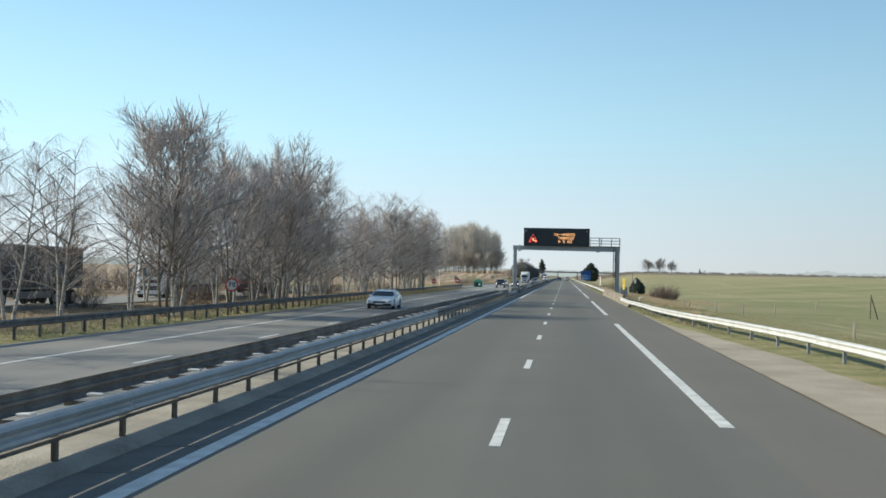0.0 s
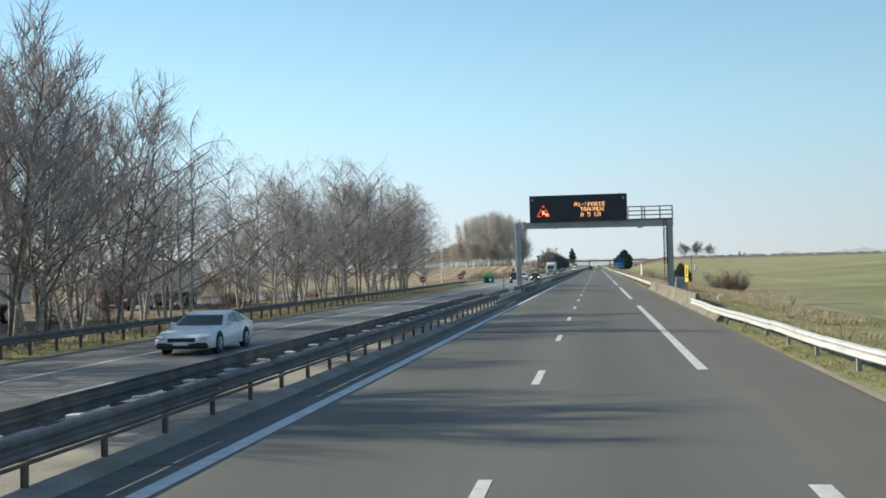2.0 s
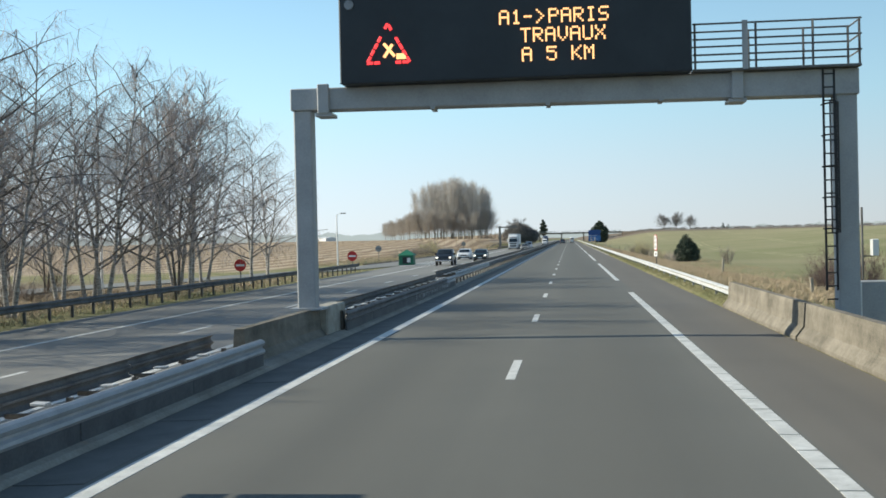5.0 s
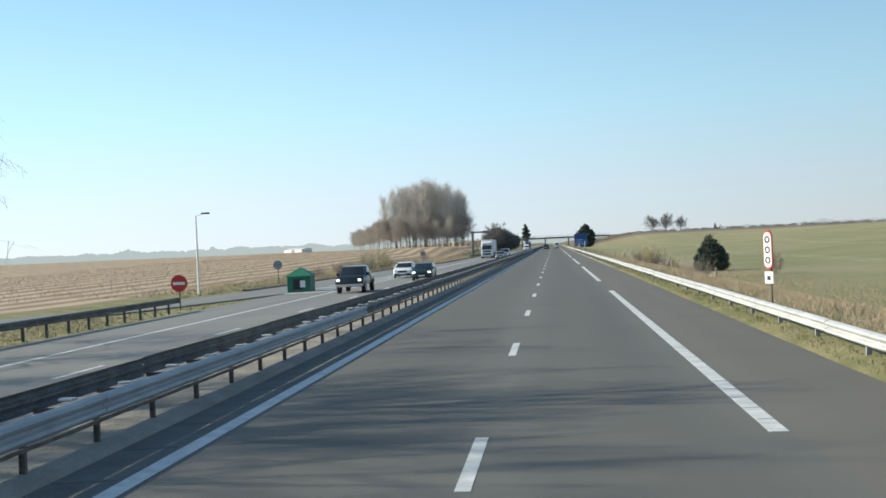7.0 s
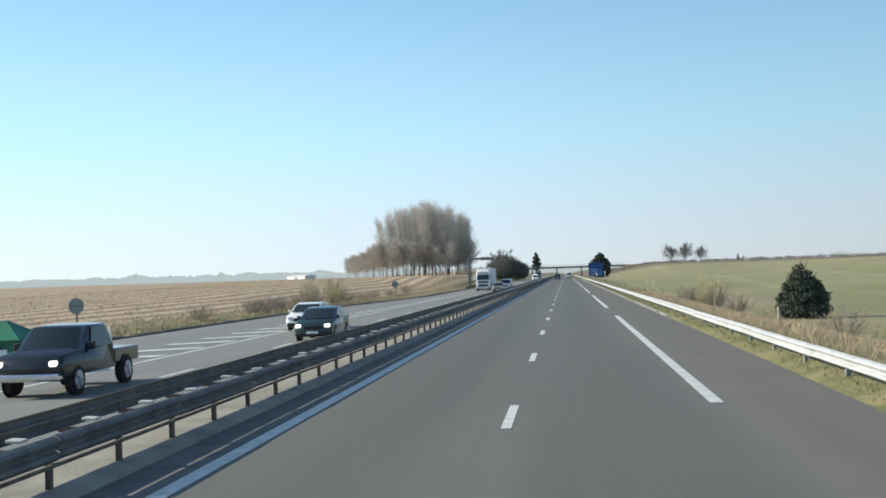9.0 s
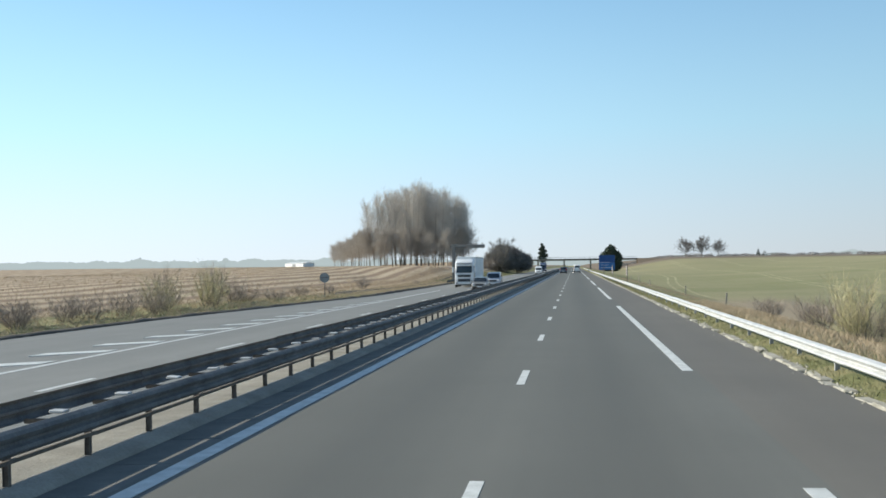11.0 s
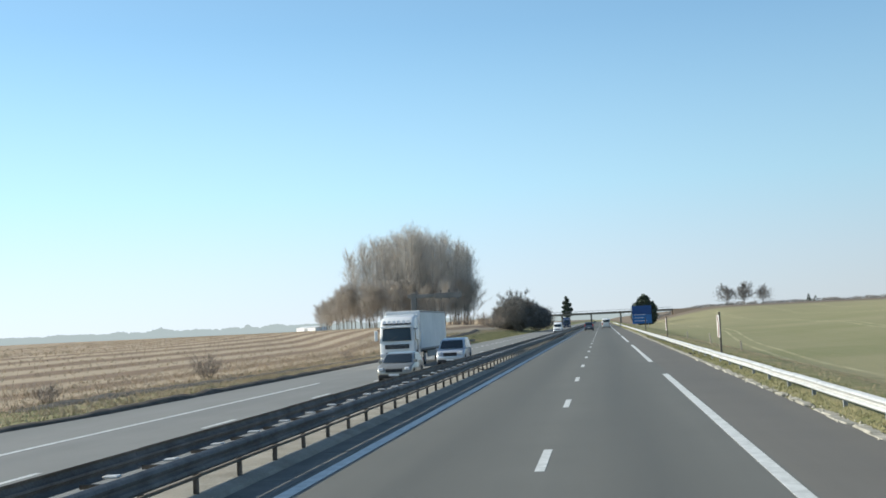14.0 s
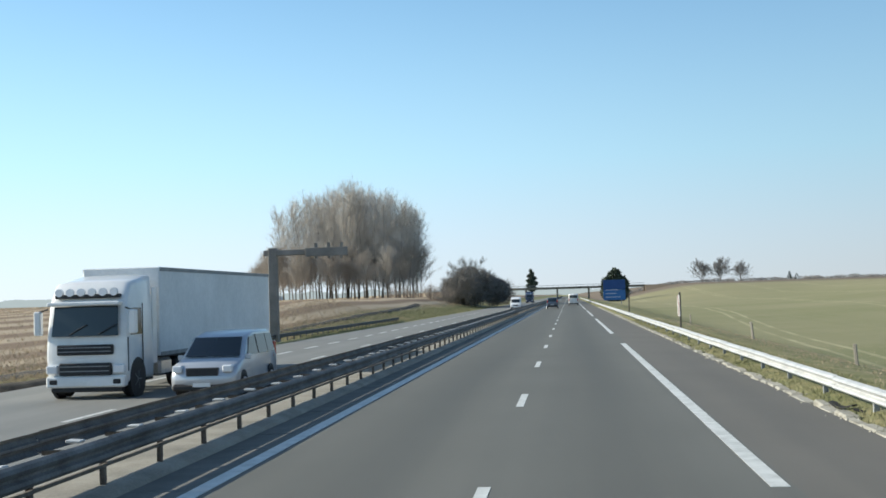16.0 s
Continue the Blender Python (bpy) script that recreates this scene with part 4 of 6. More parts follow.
# ---- rest area on the far side ----
def lamp_post(x, y, h):
    top = thing("street_lamp", "slim white lamp post with a dark head", "street lamp", at=pose(x, y, land(x, y) - 0.05))
    part("pole", rodded((0, 0, 0), (0, 0, h), 0.1, 10, 0.055), M["sign_white"], top)
    part("arm", rodded((0, 0, h - 0.05), (0.55, 0, h + 0.12), 0.03, 8), M["sign_white"], top)
    part("head", boxed(0.45, 1.1, -0.13, 0.13, h + 0.08, h + 0.2, bevel=0.03), M["black"], top)


lamp_post(-26.3, 243.0, 6.1)
lamp_post(-31.0, 186.0, 7.2)


def green_hut(x, y):
    z = FAR_Z - 0.06
    top = thing("green_shelter", "small green plastic shelter with a pointed roof", "shelter", at=pose(x, y, z))
    part("wall", boxed(-0.85, 0.85, -0.85, 0.85, 0, 1.15, bevel=0.03), M["hut_green"], top)
    bm = bmesh.new()
    bmesh.ops.create_cone(bm, cap_ends=True, segments=4, radius1=1.45, radius2=0.12, depth=0.62, matrix=Matrix.Translation((0, 0, 1.46)) @ pose(0, 0, 0, 0, 0, 45))
    part("roof", bm, M["hut_green"], top)
    part("opening", boxed(-0.4, 0.3, -0.87, -0.84, 0.2, 0.95), M["black"], top)
    part("notice", boxed(0.12, 0.5, -0.88, -0.85, 0.35, 0.85), M["sign_white"], top)


green_hut(-17.5, 239.5)

zebra = thing("hatched_marking", "white hatched stripes at the slip road nose", "road marking", kind="structure")
for k in range(24):
    y = 236.5 + 4.6 * k
    wdt = 3.1 * (1 - k / 27.0)
    bm = bmesh.new()
    quad = ((-14.6, y), (-14.6 - wdt, y - 1.6), (-14.6 - wdt, y - 0.4), (-14.6, y + 1.2))
    lo = [bm.verts.new((a, b, -0.05)) for a, b in quad]
    hi = [bm.verts.new((a, b, 0.0)) for a, b in quad]
    bm.faces.new(hi)
    for i in range(4):
        bm.faces.new((lo[i], lo[(i + 1) % 4], hi[(i + 1) % 4], hi[i]))
    part("stripe", bm, M["paint"], zebra, at=pose(0, 0, FAR_Z - 0.012))
slab("slip_road", "pale asphalt slip road of the rest area", [(-39.5, FAR_Z - 0.0), (-31.5, FAR_Z + 0.02), (-31.5, -1.0), (-39.5, -1.0)], M["asphalt_far"], 20, 178.5)
bm = bmesh.new()
rows = []
for y in np.arange(178.0, 363.0, 4.0):
    a, b = slip_road(y)
    b = min(b, -17.99)
    a = min(a, b - 0.02)
    rows.append([bm.verts.new((px, y, z)) for px, z in ((a, FAR_Z - 0.06), (b, FAR_Z - 0.052), (b, FAR_Z - 0.5), (a, FAR_Z - 0.5))])
for p, q in zip(rows, rows[1:]):
    for i in range(4):
        bm.faces.new((p[i], p[(i + 1) % 4], q[(i + 1) % 4], q[i]))
tagged(new("slip_road", finish(bm, "slip_road", M["asphalt_far"])), "pale asphalt slip road joining the oncoming carriageway", "road", kind="structure")


# ---- trees ----
def tubes(segs, sides=3):
    """Tapered tubes from rows of p0, p1, r0, r1."""
    a = np.array([s[0] for s in segs], float)
    b = np.array([s[1] for s in segs], float)
    r0 = np.array([s[2] for s in segs])[:, None]
    r1 = np.array([s[3] for s in segs])[:, None]
    d = b - a
    d /= np.maximum(np.linalg.norm(d, axis=1, keepdims=True), 1e-6)
    ref = np.where(np.abs(d[:, 2:3]) < 0.9, [[0.0, 0.0, 1.0]], [[1.0, 0.0, 0.0]])
    u = np.cross(d, ref)
    u /= np.linalg.norm(u, axis=1, keepdims=True)
    v = np.cross(d, u)
    rings = []
    for p, r in ((a, r0), (b, r1)):
        for k in range(sides):
            t = 2 * math.pi * k / sides
            rings.append(p + r * (math.cos(t) * u + math.sin(t) * v))
    verts = np.stack(rings, 1).reshape(-1, 3)
    n = 2 * sides
    faces = [(i * n + k, i * n + (k + 1) % sides, i * n + sides + (k + 1) % sides, i * n + sides + k) for i in range(len(segs)) for k in range(sides)]
    return verts.tolist(), faces


def ribbons(segs, rng):
    """The finest far twigs, one narrow face each."""
    verts, faces = [], []
    for a, b, r0, r1 in segs:
        t = rng.uniform(0, math.pi)
        u = np.array([math.cos(t), math.sin(t), 0.0])
        i = len(verts)
        verts += [tuple(a - u * r0), tuple(a + u * r0), tuple(b + u * r1), tuple(b - u * r1)]
        faces.append((i, i + 1, i + 2, i + 3))
    return verts, faces


def limb(rng, p, d, length, r, n, bend, rise, out, r_end=0.35):
    """A crooked limb; returns its joints with the radius there."""
    joints = [(p.copy(), r)]
    for k in range(n):
        d = d + np.array([rng.uniform(-bend, bend), rng.uniform(-bend, bend), rng.uniform(-bend, bend) + rise])
        d /= np.linalg.norm(d)
        q = p + d * length / n
        rr = r * (1 - (1 - r_end) * (k + 1) / n)
        out.append((p, q, joints[-1][1], rr))
        p = q
        joints.append((p.copy(), rr))
    return joints, d


def twigs_on(rng, joints, way, n, length, r, droop, spread, segs, fine, n_fine, fine_len, fine_r, hang):
    """Side shoots along a limb, each with a spray of fine twigs."""
    for j in range(n):
        g = 0.2 + 0.8 * (j + rng.random()) / n
        k = min(len(joints) - 2, int(g * (len(joints) - 1)))
        p = joints[k][0] + (joints[k + 1][0] - joints[k][0]) * (g * (len(joints) - 1) - k)
        e = way + np.array([rng.uniform(-1, 1), rng.uniform(-1, 1), rng.uniform(-0.6, 0.8)]) * spread
        e /= max(np.linalg.norm(e), 1e-3)
        shoot, ee = limb(rng, p, e, length * rng.uniform(0.55, 1.15), r, 3, 0.25, droop, segs, 0.5)
        for m_ in range(n_fine):
            c = shoot[m_ % 3][0] + (shoot[m_ % 3 + 1][0] - shoot[m_ % 3][0]) * rng.random()
            h = ee * (1 - hang) + np.array([rng.uniform(-1, 1), rng.uniform(-1, 1), rng.uniform(-0.7, 0.9)]) * 0.8 + np.array([0, 0, -1.5 * hang])
            h /= max(np.linalg.norm(h), 1e-3)
            fine.append((c, c + h * fine_len * rng.uniform(0.5, 1.25), fine_r, fine_r * 0.55))


# stems, lean, limbs per stem, clear stem, limb rise, limb length, its taper with height, bend of limbs
HABIT = {
    "birch": (2, 0.2, 19, 0.17, 0.72, 0.38, 0.13, -0.09),
    "broad": (2, 0.22, 17, 0.16, 0.7, 0.36, 0.12, 0.0),
    "dense": (2, 0.2, 20, 0.2, 0.75, 0.34, 0.13, 0.0),
    "oak": (2, 0.3, 26, 0.2, 0.4, 0.5, 0.22, 0.03),
    "low": (1, 0.05, 40, 0.2, 0.75, 0.34, 0.15, 0.04),
    "poplar": (1, 0.03, 52, 0.2, 1.25, 0.22, 0.12, 0.05),
}


def bare_tree(seed, height, kind):
    """A leafless tree: its trunk, its limbs and its crown of fine twigs, as vertices and faces."""
    rng = random.Random(seed)
    trunk, limbs, fine = [], [], []
    stems, lean, n_limb, low, up, reach, tip, bend = HABIT[kind]
    for s in range(stems):
        az = rng.uniform(0, 6.28) if s == 0 else az + 6.28 / stems + rng.uniform(-0.6, 0.6)
        tilt = lean * rng.uniform(0.4, 1.1)
        tall = height * (0.95 if s == 0 else rng.uniform(0.72, 0.92))
        foot = np.array([0.22 * math.cos(az) * (s > 0), 0.22 * math.sin(az) * (s > 0), -0.3])
        thick = height * {"birch": 0.0095, "broad": 0.0095, "dense": 0.0085, "oak": 0.014, "low": 0.0085, "poplar": 0.0068}[kind]
        joints, _ = limb(rng, foot, np.array([tilt * math.cos(az), tilt * math.sin(az), 1.0]), tall, thick, 10, 0.06, 0.03, trunk, 0.1)
        for (p, r), (q, r_) in zip(joints, joints[1:]):
            limbs.append((p, q, 0.6 * r, 0.6 * r_))
        for i in range(n_limb):
            f = low + (0.98 - low) * (i + rng.random()) / n_limb
            k = min(9, int(f * 10))
            p = joints[k][0] + (joints[k + 1][0] - joints[k][0]) * (f * 10 - k)
            a = i * 2.4 + s + rng.uniform(-0.5, 0.5)
            d = np.array([math.cos(a), math.sin(a), up + 0.5 * f])
            d /= np.linalg.norm(d)
            ln = height * (reach * (1.08 - f) + tip) * rng.uniform(0.7, 1.2)
            sub, dd = limb(rng, p, d, ln, 0.008 * ln + 0.012, 5, 0.2, bend, limbs, 0.3)
            if kind == "birch":
                twigs_on(rng, sub, dd, 7, ln * 0.42, 0.012, -0.2, 0.85, fine, fine, 9, 0.9, 0.0075, 0.5)
            elif kind == "broad":
                twigs_on(rng, sub, dd, 8, ln * 0.45, 0.013, 0.02, 0.95, fine, fine, 9, 0.6, 0.012, 0.0)
            elif kind == "dense":
                twigs_on(rng, sub, dd, 9, ln * 0.45, 0.016, 0.02, 0.95, fine, fine, 9, 0.75, 0.016, 0.0)
            elif kind == "oak":
                twigs_on(rng, sub, dd, 7, ln * 0.45, 0.06, 0.02, 0.95, fine, fine, 10, 1.1, 0.055, 0.0)
            elif kind == "low":
                twigs_on(rng, sub, dd, 6, ln * 0.5, 0.026, 0.08, 0.85, fine, fine, 9, 1.05, 0.018, 0.0)
            else:
                twigs_on(rng, sub, dd, 6, ln * 0.42, 0.022, 0.1, 0.85, fine, fine, 10, 1.4, 0.016, 0.0)
    return tubes(trunk, 8), tubes(limbs, 3), ribbons(fine, rng)


TREE_LABEL = {"birch": "leafless birch with pale stems and hanging twigs", "broad": "bare brown tree with a dense rounded crown", "low": "low bare brown tree at the foot of the poplars", "poplar": "tall bare poplar with steep pale twigs"}


def tree_kind(seed, height, kind, bark, wood, twig):
    (tv, tf), (lv, lf), (cv, cf) = bare_tree(seed, height, kind)
    return mesh_of("trunk", tv, tf, bark, True), mesh_of("bough", lv, lf, wood), mesh_of("crown", cv, cf, twig)


def plant(proto, kind, x, y, z, scale, turn, group, label=""):
    ob = thing("tree", label or TREE_LABEL[kind], "tree", at=pose(x, y, z, 0, 0, turn) @ Matrix.Diagonal((scale, scale, scale, 1)), group=group)
    for name, me in zip(("trunk", "bough", "crown"), proto):
        part(name, me, None, ob)
    return ob


BIRCH = [tree_kind(s, 12.0, "birch", M["birch"], M["birch_limb"], M["twig_pale"]) for s in (1, 2, 3, 4)]
BROAD = [tree_kind(s, 9.0, "broad", M["bark"], M["bark"], M["twig"]) for s in (11, 12)]
DENSE = [tree_kind(s, 9.0, "dense", M["bark"], M["birch_limb"], M["twig_pale"]) for s in (15, 16)]
THICK = tree_kind(18, 9.0, "dense", M["bark"], M["scrub"], M["scrub"])
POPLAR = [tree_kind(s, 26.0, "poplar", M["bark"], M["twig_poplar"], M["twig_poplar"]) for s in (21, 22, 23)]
HILL = [tree_kind(s, 11.0, "oak", M["bark"], M["twig_grey"], M["twig_grey"]) for s in (41, 42)]
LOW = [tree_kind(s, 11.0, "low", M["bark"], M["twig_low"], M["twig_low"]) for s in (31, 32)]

rt = random.Random(5)


def belt_height(y):
    """Tree tops along the belt, in metres."""
    return float(np.interp(y, (30, 72, 86, 108, 118, 126, 138, 150, 186, 205), (10.2, 10.6, 12.0, 12.3, 11.0, 10.4, 12.8, 13.4, 12.4, 9.6)))


for k in range(50):
    y = 38 + 144 * (k + rt.random()) / 50
    x = -rt.uniform(20.8, 24.8) if k % 2 == 0 else (-rt.uniform(25.5, 29.5) if 100 < y < 136 else -rt.uniform(26.0, 33.0))
    birch = k % 4 != 1
    proto = rt.choice(BIRCH) if birch else rt.choice(BROAD)
    tall = belt_height(y) / 12.0 * rt.uniform(0.85, 1.0) if birch else belt_height(y) / 12.0 * rt.uniform(0.75, 1.0)
    plant(proto, "birch" if birch else "broad", x, y, land(x, y), tall, rt.uniform(0, 360), "trees along the rest area")
for x, y in ((-21.5, 20), (-22.6, 30), (-33, 12), (-30, -8), (-23.4, 143.6), (-20.9, 151), (-21.6, 164.5), (-21.2, 170.5), (-21.4, 176.5), (-23.0, 184), (-21.6, 190), (-22.2, 196.5), (-21.4, 60.5), (-22.0, 73.5), (-21.2, 85.0), (-21.8, 96.0), (-22.4, 106.0)):
    plant(BIRCH[int(y) % 4], "birch", x, y, land(x, y), belt_height(y) / 12.0, y * 37, "trees along the rest area")

for x, y, s in ((-21.2, 58.6, 1.28), (-22.0, 62.4, 1.3), (-21.4, 71.4, 1.16), (-22.0, 79.2, 1.22), (-21.2, 83.4, 1.3), (-22.0, 87.4, 1.34), (-22.0, 95.0, 1.28), (-22.4, 129.5, 1.05), (-21.8, 150.5, 1.28), (-21.2, 173.5, 1.28)):
    plant(DENSE[int(y) % 2], "broad", x, y, land(x, y), s, y * 37, "trees along the rest area")

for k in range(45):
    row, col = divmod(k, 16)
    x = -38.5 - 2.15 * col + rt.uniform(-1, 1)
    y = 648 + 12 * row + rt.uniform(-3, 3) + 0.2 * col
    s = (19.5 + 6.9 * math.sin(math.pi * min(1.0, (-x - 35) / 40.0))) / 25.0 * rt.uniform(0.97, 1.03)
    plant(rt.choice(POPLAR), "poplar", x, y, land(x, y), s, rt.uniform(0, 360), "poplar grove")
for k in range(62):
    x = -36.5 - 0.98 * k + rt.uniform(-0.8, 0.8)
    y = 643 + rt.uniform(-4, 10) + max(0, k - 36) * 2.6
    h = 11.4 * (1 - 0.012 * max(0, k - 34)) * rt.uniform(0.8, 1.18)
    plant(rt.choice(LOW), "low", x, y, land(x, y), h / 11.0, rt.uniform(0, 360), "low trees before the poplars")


def cloud(seed, blobs, n, size, thin=0.45):
    """Small leaf blades spread through ellipsoids (x, y, z, rx, ry, rz), denser at the rim."""
    rng = np.random.default_rng(seed)
    verts, faces = [], []
    vol = np.array([b[3] * b[4] * b[5] for b in blobs])
    for b, share in zip(blobs, vol / vol.sum()):
        m = int(n * share)
        d = rng.normal(size=(m, 3))
        d /= np.linalg.norm(d, axis=1, keepdims=True)
        r = rng.uniform(0.45, 1.0, (m, 1)) ** 0.5 * rng.uniform(0.82, 1.12, (m, 1))
        c = np.array(b[:3]) + d * r * np.array(b[3:])
        a = rng.normal(size=(m, 3))
        a /= np.linalg.norm(a, axis=1, keepdims=True)
        e = np.cross(a, rng.normal(size=(m, 3)))
        e /= np.maximum(np.linalg.norm(e, axis=1, keepdims=True), 1e-6)
        s = size * rng.uniform(0.6, 1.4, (m, 1))
        base = len(verts)
        quad = np.stack([c - a * s, c + e * s * thin, c + a * s, c - e * s * thin], 1).reshape(-1, 3)
        verts += quad.tolist()
        faces += [(base + 4 * i, base + 4 * i + 1, base + 4 * i + 2, base + 4 * i + 3) for i in range(m)]
    return verts, faces


def shrub(name, label, x, y, blobs, n, size, leaf, stems=6, category="bush", thin=0.45, seed=1):
    z = land(x, y)
    ob = thing(name, label, category, at=pose(x, y, z - 0.05))
    rng = random.Random(seed)
    segs = []
    for k in range(stems):
        bx = rng.choice(blobs)
        limb(rng, np.array([rng.uniform(-0.3, 0.3), rng.uniform(-0.3, 0.3), -0.1]), np.array([bx[0] * 0.4 + rng.uniform(-0.5, 0.5), bx[1] * 0.4 + rng.uniform(-0.5, 0.5), bx[2] + 0.5]), bx[2] * 1.1 + 0.3, 0.03 + 0.012 * bx[2], 4, 0.15, 0.02, segs)
    part("stem", mesh_of("stem", *tubes(segs, 5), M["bark"]), None, ob)
    part("foliage", mesh_of("foliage", *cloud(seed, blobs, n, size, thin), leaf), None, ob)
    return ob


def brushwood(seed, stems):
    """A bare shrub about two metres high: a fan of stems with fine side twigs."""
    rng = random.Random(seed)
    wood, fine = [], []
    for s in range(stems):
        a, lean = rng.uniform(0, 6.28), rng.uniform(0.05, 0.95)
        d = np.array([lean * math.cos(a), lean * math.sin(a), 1.0])
        joints, dd = limb(rng, np.array([0.35 * math.cos(a) * rng.random(), 0.35 * math.sin(a) * rng.random(), -0.1]), d / np.linalg.norm(d), rng.uniform(0.9, 2.1), 0.009, 5, 0.2, 0.02, wood, 0.35)
        twigs_on(rng, joints, dd, 8, 0.5, 0.0055, 0.02, 0.95, fine, fine, 5, 0.38, 0.005, 0.0)
    return mesh_of("stem", *tubes(wood, 3), M["bark"]), ribbons(fine, rng)


BRUSH = []
for seed in (61, 62, 63):
    stems_mesh, spray = brushwood(seed, 30)
    BRUSH.append((stems_mesh, {m: mesh_of("spray", *spray, M[m]) for m in ("twig", "brush", "twig_willow", "twig_red", "scrub")}))


def bare_bush(x, y, wide, long_, high, leaf, label, name="bush"):
    stems_mesh, sprays = rt.choice(BRUSH)
    ob = thing(name, label, "bush", at=pose(x, y, land(x, y) - 0.04, 0, 0, 0) @ Matrix.Diagonal((wide / 2.2, long_ / 2.2, high / 2.0, 1)))
    part("stem", stems_mesh, None, ob)
    part("spray", sprays[leaf], None, ob)


# undergrowth below the tree belt, and the hedge behind the rest area
for k in range(16):
    y = 64 + 7.6 * k + rt.uniform(-2.5, 2.5)
    bare_bush(-rt.uniform(25, 31), y, rt.uniform(2, 3.4), rt.uniform(2.4, 4.5), rt.uniform(1.0, 2.1), "brush", "bare brown undergrowth below the trees")
for k in range(26):
    y = 20 + 6.8 * k + rt.uniform(-1.5, 1.5)
    bare_bush(-45 - rt.uniform(0, 4), y, rt.uniform(3.5, 5), rt.uniform(6, 8.5), rt.uniform(2.4, 3.8), "brush", "tall bare brown hedge bush behind the rest area", "hedge_bush")

# the dark thicket and its neighbours beside the oncoming lanes
shrub("thicket", "dark tangled thicket beside the oncoming carriageway", -24.0, 641, [(1, 0, 3.8, 4.8, 8, 4.0), (0.5, 4, 6.2, 3.4, 6, 3.6), (4.5, 6, 4.6, 3.6, 8, 3.6), (-2.5, -3, 3.6, 3.2, 6, 3.4), (7, 14, 3.4, 3.6, 9, 3.2)], 15000, 0.8, M["scrub"], 16, "bushes", 0.07, 3)
for k, (x, y, h) in enumerate(((-27.2, 635, 7.4), (-25.6, 641, 9.8), (-23.4, 637, 11.2), (-21.8, 645, 11.6), (-20.4, 640, 9.2), (-18.9, 652, 9.6), (-18.2, 663, 8.2), (-24.0, 655, 11.0), (-22.6, 632, 8.6), (-24.8, 630, 7.6))):
    plant(THICK, "dense", x, y, land(x, y) - 0.4, h / 9.0, 77 * k, "thicket beside the oncoming carriageway", "dark tangled bare tree of the thicket by the road")
for x, y, w_, h in ((-19.5, 676, 9, 7.0), (-20.5, 692, 9, 7.5), (-20.5, 712, 9, 8.0), (-19.8, 730, 9, 7.5), (-19.5, 746, 8, 6.5)):
    bare_bush(x, y, w_, w_ * 1.5, h, "scrub", "dark tangled bush of the thicket beside the oncoming carriageway", "thicket_bush")
for x, y, w_, h in ((-30.5, 624, 5, 4.2), (-28.0, 620, 5, 3.4), (-32.5, 606, 5, 2.8), (-34.0, 596, 5, 2.6), (-26.5, 626, 5, 4.6)):
    bare_bush(x, y, w_, w_ * 1.5, h, "twig", "brown leafless scrub at the foot of the thicket", "thicket_bush")
for x, y, w_, h in ((15.6, 177.5, 2.6, 2.2), (16.9, 179.0, 3.2, 2.8), (18.0, 180.0, 2.6, 2.3), (14.6, 174.5, 2.2, 1.6), (16.4, 176.0, 2.6, 2.0), (17.4, 177.5, 2.6, 2.3)):
    bare_bush(x, y, w_, w_ * 1.2, h, "twig_red", "red-brown bare bush behind the gantry")
for k in range(15):
    f = k / 14.0
    y = 299 + 50 * f + rt.uniform(-1.5, 1.5)
    h = 1.4 + 1.7 * math.exp(-((y - 331) / 11.0) ** 2) + rt.uniform(-0.3, 0.4)
    bare_bush(-26.2 + rt.uniform(-1.6, 1.2), y, rt.uniform(2.0, 3.4), rt.uniform(3.0, 5.0), h, "twig_willow" if 322 < y < 340 and k % 2 else "twig", "bare brown scrub at the rim of the stubble")
for x, y, w_, h in ((-25.6, 284, 2.2, 1.5), (-26.0, 361, 2.4, 1.3), (-25.2, 371, 1.6, 1.2), (-26.3, 396, 2.6, 2.1), (-24.0, 430, 1.6, 1.0)):
    bare_bush(x, y, w_, w_ * 1.3, h, "twig", "thin bare bush by the field edge")
for x, y, w_, h, leaf in ((13.6, 258, 2.4, 1.6, "twig"), (23.6, 278, 2.6, 3.0, "twig"), (14.2, 296, 2.6, 1.9, "twig"), (12.2, 297, 2.2, 2.3, "twig_willow"), (12.8, 300, 2.6, 2.9, "twig_willow"), (11.6, 301.5, 2.4, 1.9, "twig"), (13.6, 303, 2.4, 2.6, "twig_willow"), (13.0, 298.5, 2.4, 2.4, "twig"), (16.8, 309, 2.4, 2.2, "twig_willow"), (14.8, 318, 2.6, 1.9, "twig"), (13.6, 326, 2.4, 1.7, "twig"), (15.5, 336, 2.2, 1.5, "twig")):
    bare_bush(x, y, w_, w_ * 1.2, h, leaf, "thin leafless bush in the dry grass")


